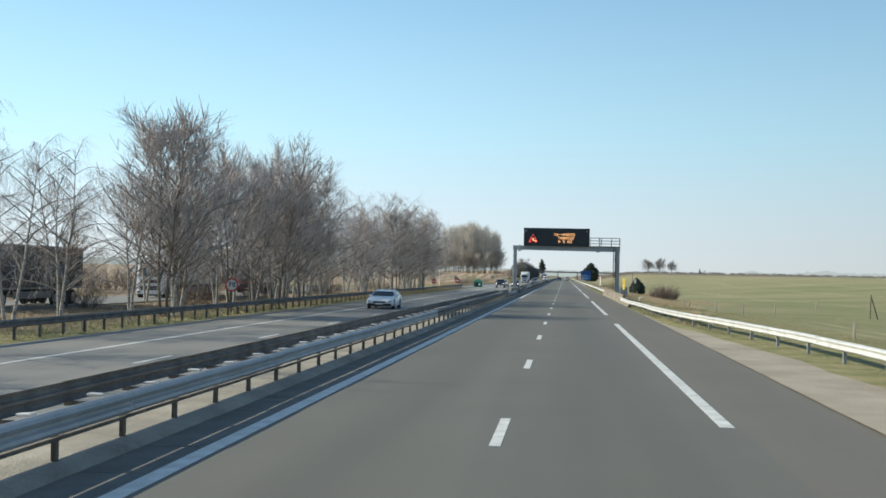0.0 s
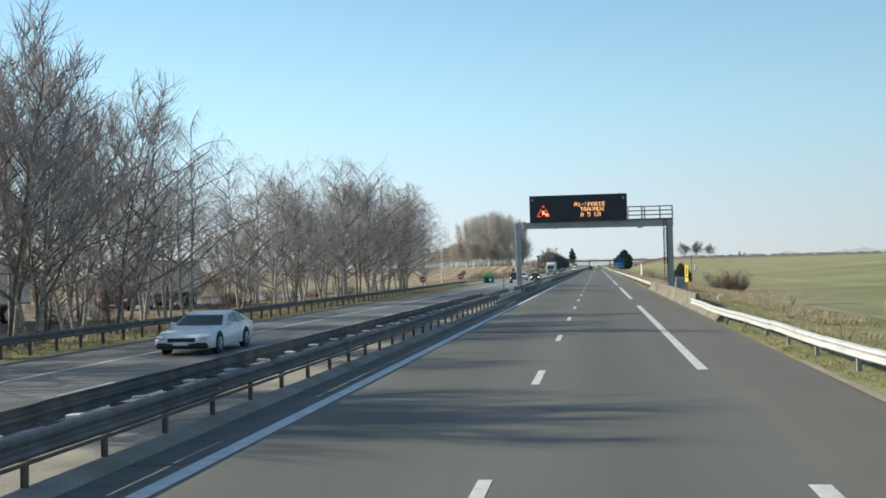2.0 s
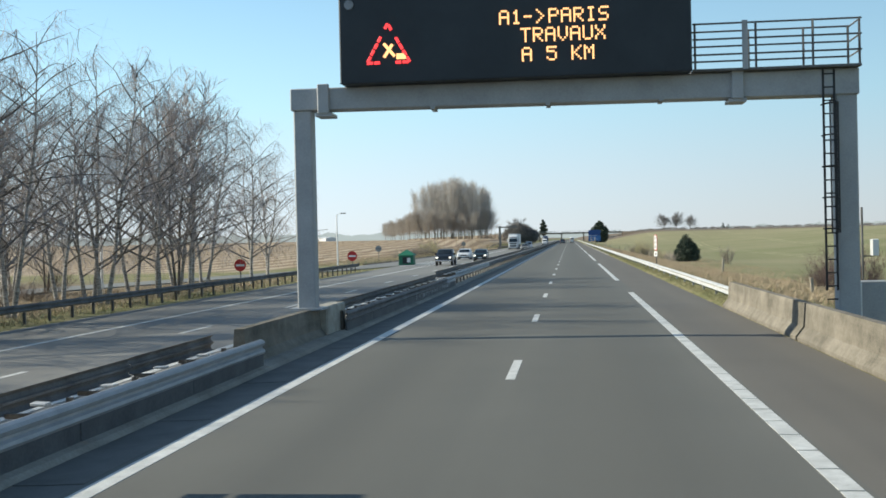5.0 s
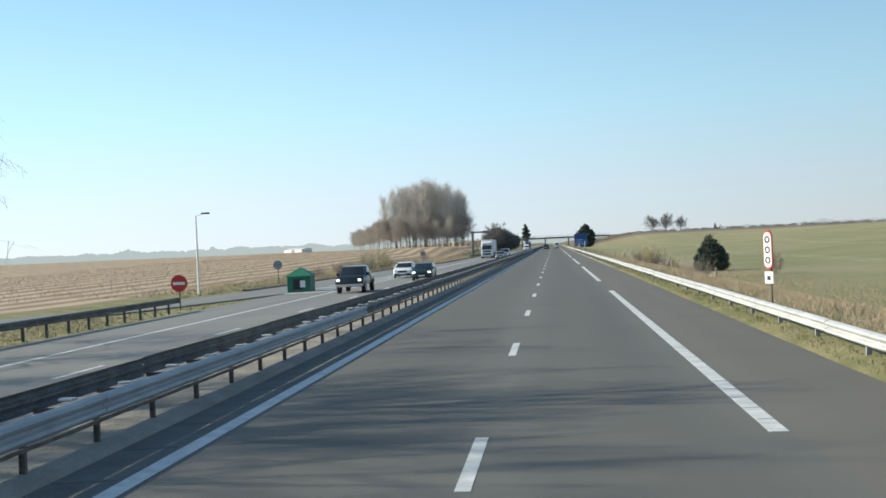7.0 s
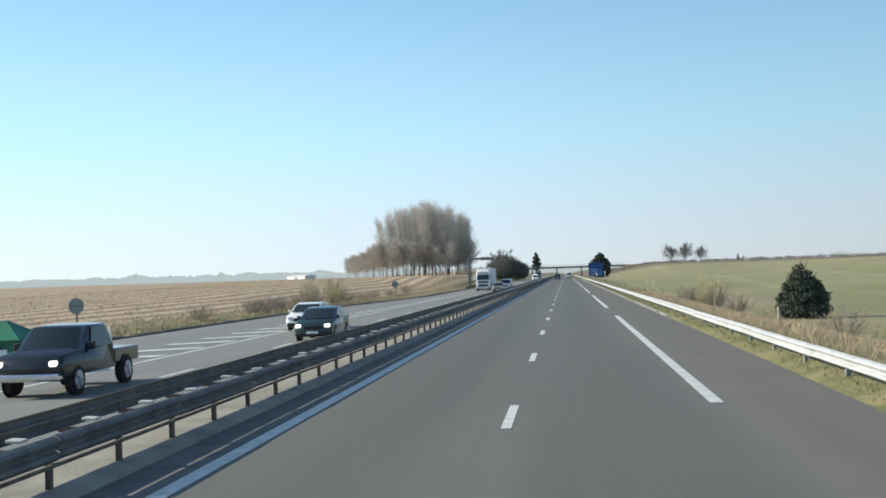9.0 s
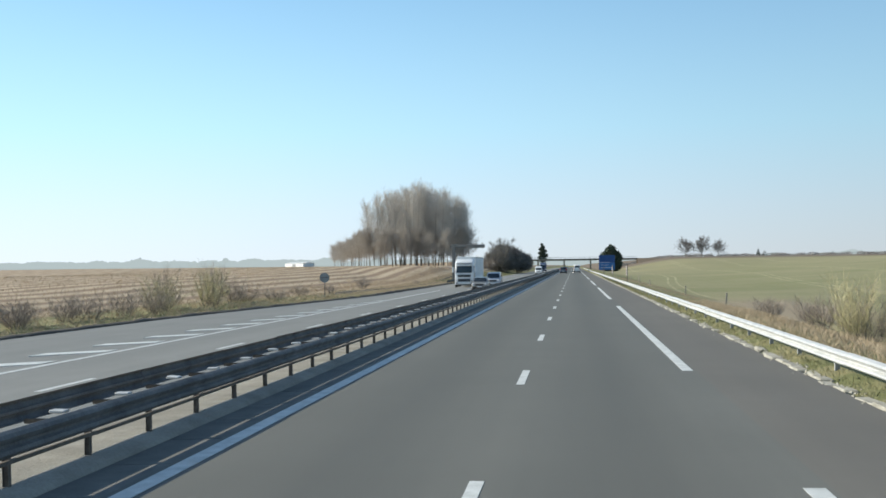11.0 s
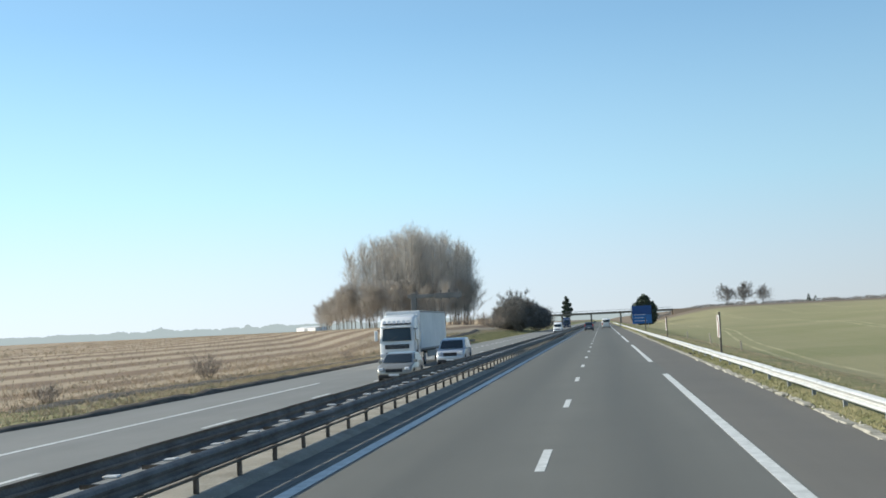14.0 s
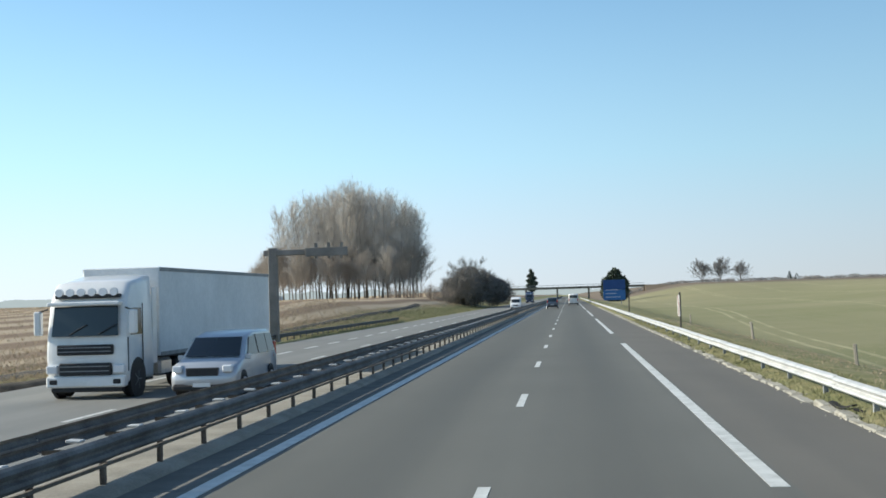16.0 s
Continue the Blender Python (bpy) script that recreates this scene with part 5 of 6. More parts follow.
def conifer(x, y, h, w, label, n=26, seed=0):
    z = land(x, y)
    ob = thing("conifer", label, "tree", at=pose(x, y, z - 0.1))
    rng = random.Random(seed)
    part("trunk", rodded((0, 0, 0), (0, 0, h * 0.95), h * 0.02, 8, 0.02), M["bark"], ob)
    verts, faces = [], []
    for k in range(n * 26):
        f = rng.random() ** 0.8
        zz = h * (0.14 + 0.85 * f)
        reach = w / 2 * (1 - f) ** 0.8 * rng.uniform(0.45, 1.12) + 0.05
        a = rng.uniform(0, 2 * math.pi)
        ca, sa = math.cos(a), math.sin(a)
        s = 0.07 * h * rng.uniform(0.6, 1.3) * (1.1 - 0.6 * f)
        cx, cy, cz = ca * reach, sa * reach, zz - reach * 0.25
        for j in range(3):
            t = rng.uniform(-0.6, 0.6)
            dx, dy, dz = ca * s - sa * s * t, sa * s + ca * s * t, rng.uniform(-0.5, 0.6) * s
            b = len(verts)
            verts += [(cx - dx, cy - dy, cz - dz * 0.2), (cx - sa * s * 0.22, cy + ca * s * 0.22, cz + 0.1 * s), (cx + dx, cy + dy, cz + dz), (cx + sa * s * 0.22, cy - ca * s * 0.22, cz - 0.15 * s)]
            faces.append((b, b + 1, b + 2, b + 3))
    part("foliage", mesh_of("foliage", verts, faces, M["needles"]), None, ob)


shrub("conifer", "dense dark green conifer shrub behind the guardrail", 19.8, 297, [(0, 0, 0.8, 2.05, 2.0, 0.9), (-0.3, 0, 1.6, 1.75, 1.7, 0.9), (0.55, 0.2, 1.7, 1.5, 1.5, 0.9), (-0.35, 0, 2.5, 1.25, 1.3, 0.8), (0.6, 0, 2.6, 0.95, 1.0, 0.7), (-0.3, 0.1, 3.3, 0.85, 0.8, 0.6), (0.35, 0, 3.35, 0.5, 0.5, 0.6), (-0.45, 0, 3.95, 0.4, 0.4, 0.5), (-0.1, 0, 4.1, 0.28, 0.3, 0.4), (1.3, 0.2, 2.4, 0.4, 0.4, 0.5)], 16000, 0.2, M["needles"], 10, "tree", 0.22, 31)
shrub("conifer", "broad dark conifer beside the bridge approach", 19.8, 830, [(0, 0, 4.0, 5.6, 5, 4.0), (-1.6, 0, 7.2, 3.8, 4, 3.2), (1.8, 0, 7.4, 3.8, 4, 3.0), (0, 0, 10.4, 3.0, 3, 2.4), (0.4, 0, 12.2, 1.6, 1.6, 1.3)], 7000, 0.75, M["needles"], 10, "tree", 0.4, 32)
shrub("conifer", "tall ragged pine beyond the bridge", -19.0, 985, [(0.3, 0, 6.5, 2.6, 2.2, 1.6), (-1.2, 0, 8.0, 1.8, 2, 1.0), (1.6, 0, 9.2, 2.2, 2.2, 1.2), (-0.6, 0, 10.6, 2.2, 2, 1.2), (1.0, 0, 12.0, 1.9, 2, 1.2), (-0.6, 0, 13.3, 1.6, 1.9, 1.1), (0.5, 0, 14.6, 1.3, 1.5, 1.0), (-0.1, 0, 16.0, 0.9, 1.0, 1.1)], 3600, 0.7, M["needles"], 7, "tree", 0.2, 33)
for i, (x, y, r) in enumerate(((71.5, 975, 3.2), (81.5, 979, 3.5), (91, 973, 2.8))):
    plant(HILL[i % 2], "oak", x, y, land(x, y) - 0.3, r * 0.3, 70 * i, "bare trees on the hill", "round bare tree on the brow of the hill")
conifer(112.5, 955, 4.4, 2.8, "small dark conifer on the hill", 20, 4)
conifer(116.5, 957, 3.2, 3.6, "small dark conifer on the hill", 20, 5)


# ---- far distance ----
def far_wood(name, label, x0, x1, y, h, n, leaf, seed):
    rng = random.Random(seed)
    blobs = []
    for k in range(n):
        x = x0 + (x1 - x0) * (k + rng.random()) / n
        hh = h * rng.uniform(0.5, 1.1)
        blobs.append((x, y + rng.uniform(-30, 30), land(x, y) + hh * 0.4, abs(x1 - x0) / n * rng.uniform(0.7, 1.5), 12, hh * 0.6))
    tagged(new(name, mesh_of(name, *cloud(seed, blobs, n * 150, h * 0.18), leaf)), label, "trees", kind="stuff")


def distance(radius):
    """The line of far woods that closes the plain, its haze painted as a glow."""
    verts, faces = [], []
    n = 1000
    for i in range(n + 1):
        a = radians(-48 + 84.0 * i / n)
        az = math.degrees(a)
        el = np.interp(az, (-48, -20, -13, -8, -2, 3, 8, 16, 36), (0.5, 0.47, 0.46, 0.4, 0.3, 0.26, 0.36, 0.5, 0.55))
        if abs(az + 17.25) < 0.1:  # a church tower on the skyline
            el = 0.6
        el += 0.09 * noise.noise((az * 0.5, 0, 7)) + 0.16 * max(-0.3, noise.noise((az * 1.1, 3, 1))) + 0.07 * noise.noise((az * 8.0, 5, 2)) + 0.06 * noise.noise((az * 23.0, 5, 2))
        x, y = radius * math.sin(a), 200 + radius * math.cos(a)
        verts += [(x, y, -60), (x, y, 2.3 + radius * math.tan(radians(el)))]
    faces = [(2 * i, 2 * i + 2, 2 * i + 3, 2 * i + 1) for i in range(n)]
    tagged(new("backdrop", mesh_of("backdrop", verts, faces, M["distance"])), "line of far woods on the horizon in a painted pale blue-grey haze", "backdrop", kind="structure")


distance(4200.0)
far_wood("distant_wood", "low hedge along the brow of the hill", 30, 420, 985, 1.7, 220, M["twig_grey"], 2)


def hall(x, y, l, h):
    z = land(x, y)
    top = thing("farm_hall", "long low white farm hall in the distance", "building", at=pose(x, y, z - 0.3, 0, 0, -38))
    part("wall", boxed(-l / 2, l / 2, -8, 8, 0, h), M["sign_white"], top)
    part("roof", prism([(-8.4, h), (8.4, h), (0, h + 1.3)], -l / 2 - 0.4, l / 2 + 0.4, "x"), M["sign_white"], top, "white sheet roof")
    part("door", boxed(-3, 3, -8.05, -7.9, 0, h * 0.8), M["sign_back"], top)


hall(-306, 1500, 33, 4.2)


def bridge():
    y = 960.0
    top = thing("overbridge", "concrete road bridge over the motorway with thin railings", "bridge", kind="structure")
    deck = part("deck", prism([(-5, 5.1), (5, 5.1), (5, 6.2), (-5, 6.2)], -46, 40, "x"), M["concrete"], top, at=pose(0, y, 0))
    for x in (-21, -4.8, 11.5, 28):
        part("pier", boxed(x - 0.4, x + 0.4, -3.5, 3.5, -1.0, 5.1), M["concrete"], top, at=pose(0, y, 0))
    for s in (-4.8, 4.8):
        bm = boxed(-46, 40, s - 0.05, s + 0.05, 7.1, 7.2)
        for x in np.arange(-46, 40.1, 3):
            box(bm, x - 0.04, x + 0.04, s - 0.04, s + 0.04, 6.2, 7.1)
        part("railing", bm, M["steel_grey"], top, at=pose(0, y, 0))
    for x0, x1, lab in ((-120, -46, "l"), (40, 150, "r")):
        a, b = (x0, x1) if lab == "l" else (x1, x0)
        bm = bmesh.new()
        prof = [bm.verts.new((px, py, pz)) for px, py, pz in ((b, -5, 6.1), (b, 5, 6.1), (b, 16, 0), (b, -16, 0), (a, -5, 4.0), (a, 5, 4.0), (a, 12, 0), (a, -12, 0))]
        for f in ((0, 1, 5, 4), (1, 2, 6, 5), (3, 0, 4, 7), (0, 3, 2, 1), (4, 5, 6, 7)):
            bm.faces.new([prof[i] for i in f])
        part("embankment", bm, M["ground"], top, at=pose(0, y, 0))


bridge()


# ---- vehicles; local front towards -y ----
def hull(outline, width, belt, tuck=0.16, bulge=0.1):
    """A rounded shell from a side outline (y, z); above the belt it leans in."""
    bm = bmesh.new()
    cy = sum(p[0] for p in outline) / len(outline)
    zs = [p[1] for p in outline]
    cz, top = (min(zs) + max(zs)) / 2, max(zs)
    rings = []
    for f, shrink in ((-1, 0.9), (-0.985, 0.945), (-0.93, 0.98), (-0.8, 0.995), (-0.4, 1.0), (0, 1.0), (0.4, 1.0), (0.8, 0.995), (0.93, 0.98), (0.985, 0.945), (1, 0.9)):
        row = []
        for y, z in outline:
            lean = 1 - tuck * max(0, (z - belt) / max(top - belt, 1e-3))
            row.append(bm.verts.new((f * width / 2 * lean, cy + (y - cy) * (shrink + (1 - shrink) * 0.4) - (bulge if y < cy else -bulge) * (1 - f * f), cz + (z - cz) * shrink)))
        rings.append(row)
    n = len(outline)
    for a, b in zip(rings, rings[1:]):
        for i in range(n):
            bm.faces.new((a[i], a[(i + 1) % n], b[(i + 1) % n], b[i]))
    bm.faces.new(rings[0][::-1])
    bm.faces.new(rings[-1])
    return bm


def quad_plate(pts, thick=0.012):
    bm = bmesh.new()
    f = bm.faces.new([bm.verts.new(p) for p in pts])
    bmesh.ops.recalc_face_normals(bm, faces=[f])
    bmesh.ops.solidify(bm, geom=[f], thickness=thick)
    return bm


def bowed_plate(half, ya, za, yb, zb, bulge, out, thick=0.012):
    """A screen bowed across, from its lower edge (ya, za) to its upper edge (yb, zb); half: half widths below and above."""
    bm = bmesh.new()
    cols = []
    for k in range(9):
        f = -0.86 + 1.72 * k / 8
        dy = math.copysign(bulge * (1 - f * f) + 0.02, out)
        cols.append([bm.verts.new((f * h, y + dy + e, z)) for (h, y, z) in ((half[0], ya, za), (half[1], yb, zb)) for e in (0.0, math.copysign(thick, out))])
    for p, q in zip(cols, cols[1:]):
        for i, j in ((0, 1), (1, 3), (3, 2), (2, 0)):
            bm.faces.new((p[i], p[j], q[j], q[i]))
    bm.faces.new([cols[0][i] for i in (0, 1, 3, 2)])
    bm.faces.new([cols[-1][i] for i in (2, 3, 1, 0)])
    return bm


def arch(parent, x, y, r):
    part("wheel_arch", disc(bmesh.new(), (x, y, r * 1.04), r * 1.2, 0.03, "x", 24), M["black"], parent)


def wheel(parent, x, y, r, w_=0.2):
    s = 1 if x > 0 else -1
    tyre_bm = disc(bmesh.new(), (0, 0, 0), r, w_, "x", 24)
    bmesh.ops.bevel(tyre_bm, geom=[e for e in tyre_bm.edges if abs(e.verts[0].co.x - e.verts[1].co.x) < 1e-4], offset=0.025, segments=2, affect="EDGES")
    ob = part("wheel", tyre_bm, M["rubber"], parent, "black tyre with a grey rim", at=pose(x, y, r))
    rim_bm = disc(bmesh.new(), (s * (w_ / 2 + 0.002), 0, 0), r * 0.64, 0.02, "x", 16)
    for k in range(5):
        a = 2 * math.pi * k / 5
        rod(rim_bm, (s * (w_ / 2 + 0.015), 0, 0), (s * (w_ / 2 + 0.015), r * 0.6 * math.cos(a), r * 0.6 * math.sin(a)), 0.03, 5)
    part("rim", rim_bm, M["rim"], ob)


def car(name, label, at, outline, width, belt, paint, glass, wheels, r=0.32, lamps=(0.62, 0.72), tail=(0.8, 1.0), lit=False, category="car", tuck=0.18, plate=0.5):
    """glass: front (y0, z0, y1, z1), rear likewise, and a list of side windows (each four y, z)."""
    ob = thing(name, label, category, at=at)
    part("body", finish(hull(outline, width, belt, tuck), "body", paint, True), None, ob)
    top = max(p[1] for p in outline)
    ys = [p[0] for p in outline]

    def wx(z):
        return width / 2 * (1 - tuck * max(0, (z - belt) / (top - belt)))

    for nm, (ya, za, yb, zb), out in (("windscreen", glass[0], -1), ("rear_window", glass[1], 1)):
        part(nm, bowed_plate((wx(za), wx(zb)), ya, za + 0.01, yb, zb + 0.02, 0.1, out), M["glass"], ob)
    for win in glass[2]:
        for s in (-1, 1):
            part("side_window", quad_plate([(s * (wx(z) * 0.998 + 0.006), y, z) for y, z in win]), M["glass"], ob)
    for y in wheels:
        for s in (-1, 1):
            arch(ob, s * (width / 2 - 0.012), y, r)
            wheel(ob, s * (width / 2 - 0.085), y, r)
    f, b = min(ys), max(ys)
    for s in (-1, 1):
        xa, xb = s * width * 0.31, s * width * 0.45
        part("headlight", boxed(min(xa, xb), max(xa, xb), f - 0.09, f + 0.25, lamps[0], lamps[1], bevel=0.03), M["headlamp"] if lit else M["lamp_clear"], ob)
        xa = s * width * 0.39
        part("tail_light", boxed(min(xa, s * width * 0.475), max(xa, s * width * 0.475), b - 0.2, b + 0.07, tail[0], tail[1], bevel=0.015), M["lamp_red"], ob)
        part("wing_mirror", boxed(min(s * width * 0.47, s * width * 0.57), max(s * width * 0.47, s * width * 0.57), glass[0][0] + 0.1, glass[0][0] + 0.2, belt, belt + 0.15, bevel=0.02), paint, ob)
    part("grille", boxed(-width * 0.24, width * 0.24, f - 0.115, f + 0.1, lamps[0] - 0.1, lamps[1] - 0.07, bevel=0.02), M["black"], ob)
    part("front_bumper", boxed(-width * 0.46, width * 0.46, f - 0.11, f + 0.2, 0.22, 0.42, bevel=0.06), M["black"], ob)
    part("rear_bumper", boxed(-width * 0.47, width * 0.47, b - 0.15, b + 0.11, 0.28, 0.5, bevel=0.06), M["black"], ob)
    part("number_plate", boxed(-0.26, 0.26, b + 0.1, b + 0.125, plate + 0.12, plate + 0.23), M["sign_white"], ob)
    part("number_plate", boxed(-0.26, 0.26, f - 0.135, f - 0.11, 0.34, 0.45), M["sign_white"], ob)
    return ob


HATCH = [(-2.05, 0.25), (-2.08, 0.55), (-1.95, 0.78), (-1.05, 0.93), (-0.3, 1.38), (0.3, 1.48), (1.3, 1.42), (1.85, 1.0), (2.05, 0.85), (2.08, 0.35), (1.9, 0.22), (-1.9, 0.2)]
HATCH_G = [(-1.0, 0.98, -0.35, 1.37), (1.82, 1.04, 1.4, 1.38), [((-0.75, 1.0), (0.35, 1.0), (0.35, 1.4), (-0.2, 1.37)), ((0.42, 1.0), (1.45, 1.02), (1.2, 1.37), (0.42, 1.4))]]
MPV = [(-2.3, 0.25), (-2.32, 0.6), (-2.2, 0.9), (-1.4, 1.1), (-0.6, 1.72), (0.2, 1.86), (1.9, 1.86), (2.2, 1.72), (2.32, 1.0), (2.34, 0.35), (2.2, 0.25), (-2.1, 0.22)]
MPV_G = [(-1.35, 1.15, -0.68, 1.68), (2.28, 1.15, 2.18, 1.7), [((-1.0, 1.15), (0.1, 1.15), (0.1, 1.72), (-0.5, 1.68)), ((0.2, 1.15), (1.2, 1.15), (1.2, 1.74), (0.2, 1.74)), ((1.3, 1.15), (2.1, 1.15), (2.0, 1.72), (1.3, 1.74))]]
VAN = [(-2.7, 0.3), (-2.72, 0.7), (-2.55, 1.05), (-1.9, 1.25), (-1.1, 2.0), (-0.6, 2.3), (1.0, 2.42), (2.5, 2.4), (2.72, 2.2), (2.75, 0.4), (2.6, 0.3), (-2.5, 0.28)]
VAN_G = [(-1.85, 1.32, -1.18, 1.95), (2.75, 1.5, 2.73, 2.1), [((-1.5, 1.35), (-0.5, 1.35), (-0.5, 1.95), (-1.0, 1.95))]]
SPORT = [(-2.3, 0.2), (-2.42, 0.3), (-2.44, 0.46), (-2.3, 0.62), (-1.9, 0.74), (-1.1, 0.86), (-0.78, 0.9), (-0.1, 1.24), (0.35, 1.37), (0.9, 1.37), (1.5, 1.23), (2.1, 0.99), (2.4, 0.92), (2.46, 0.7), (2.42, 0.34), (2.2, 0.2)]
SPORT_G = [(-0.74, 0.93, -0.14, 1.23), (2.02, 1.03, 1.5, 1.24), [((-0.5, 0.95), (0.5, 0.97), (0.5, 1.31), (0.06, 1.25)), ((0.56, 0.97), (1.55, 1.0), (1.2, 1.26), (0.56, 1.32))]]

OZ = FAR_Z + 0.01
car("minivan", "dark blue-grey minivan with tinted windows in the fast lane", pose(-1.7, 560, 0, 0, 0, 180), MPV, 1.9, 1.05, M["grey_paint"], MPV_G, (-1.5, 1.5), 0.34, (0.75, 0.95), (0.95, 1.45))
car("delivery_van", "white delivery van with barn doors in the slow lane", pose(2.0, 600, 0, 0, 0, 180), VAN, 2.0, 1.25, M["white_paint"], VAN_G, (-1.75, 1.75), 0.36, (0.8, 1.0), (0.9, 1.4), category="van", tuck=0.1)
car("sports_car", "low white sports car on the oncoming carriageway", pose(-12.4, 81, OZ), SPORT, 1.93, 0.88, M["white_paint"], SPORT_G, (-1.45, 1.45), 0.34, (0.54, 0.64), (0.74, 0.84), tuck=0.24)
car("hatchback", "white hatchback on the oncoming carriageway", pose(-13.3, 266, OZ), HATCH, 1.78, 0.95, M["white_paint"], HATCH_G, (-1.3, 1.3), 0.32, (0.62, 0.76), (0.85, 1.05))
car("hatchback", "small dark hatchback with lit headlamps, oncoming", pose(-10.2, 255, OZ), HATCH, 1.72, 0.95, M["teal_paint"], HATCH_G, (-1.3, 1.3), 0.32, (0.62, 0.76), (0.85, 1.05), True)
car("hatchback", "grey-beige hatchback overtaking the lorry, oncoming", pose(-9.4, 378.5, OZ), HATCH, 1.78, 0.95, M["champagne_paint"], HATCH_G, (-1.3, 1.3), 0.32, (0.62, 0.76), (0.85, 1.05))
car("minibus", "silver-white minibus following the lorry", pose(-9.4, 400, OZ), MPV, 1.95, 1.05, M["silver_paint"], MPV_G, (-1.5, 1.5), 0.34, (0.75, 0.95), (0.95, 1.45))
car("delivery_van", "white van far off on the oncoming carriageway", pose(-9.4, 592, OZ), VAN, 2.0, 1.25, M["white_paint"], VAN_G, (-1.75, 1.75), 0.36, (0.8, 1.0), (0.9, 1.4), category="van", tuck=0.1)


def pickup(at):
    ob = thing("pickup_truck", "dark pickup truck with an open bed and lit headlamps", "pickup truck", at=at)
    body = [(-2.5, 0.45), (-2.52, 0.8), (-2.4, 1.02), (-1.2, 1.12), (-0.6, 1.7), (0.5, 1.75), (0.75, 1.15), (0.8, 0.5)]
    part("cab", finish(hull(body, 1.85, 1.1, 0.18), "cab", M["dark_paint"], True), None, ob)
    part("bed", boxed(-0.88, 0.88, 0.85, 2.6, 0.6, 1.0, bevel=0.04), M["dark_paint"], ob)
    part("windscreen", bowed_plate((0.86, 0.76), -1.14, 1.16, -0.68, 1.68, 0.1, -1), M["glass"], ob)
    for s in (-1, 1):
        part("side_window", quad_plate([(s * 0.93, -0.85, 1.15), (s * 0.93, 0.5, 1.15), (s * 0.8, 0.4, 1.66), (s * 0.8, -0.5, 1.66)]), M["glass"], ob)
        part("headlight", boxed(min(s * 0.6, s * 0.8), max(s * 0.6, s * 0.8), -2.6, -2.3, 0.78, 0.92, bevel=0.03), M["headlamp"], ob)
        part("wing_mirror", boxed(min(s * 0.9, s * 1.1), max(s * 0.9, s * 1.1), -1.0, -0.9, 1.1, 1.3, bevel=0.02), M["black"], ob)
        for y in (-1.6, 1.6):
            arch(ob, s * 0.9, y, 0.36)
            wheel(ob, s * 0.82, y, 0.38, 0.24)
    part("bumper", boxed(-0.9, 0.9, -2.66, -2.35, 0.42, 0.6, bevel=0.05), M["chrome"], ob)
    part("roll_bar", rod(rodded((-0.75, 0.95, 1.0), (-0.7, 0.95, 1.6), 0.035), (0.75, 0.95, 1.0), (0.7, 0.95, 1.6), 0.035), M["chrome"], ob)


pickup(pose(-12.3, 233, OZ))


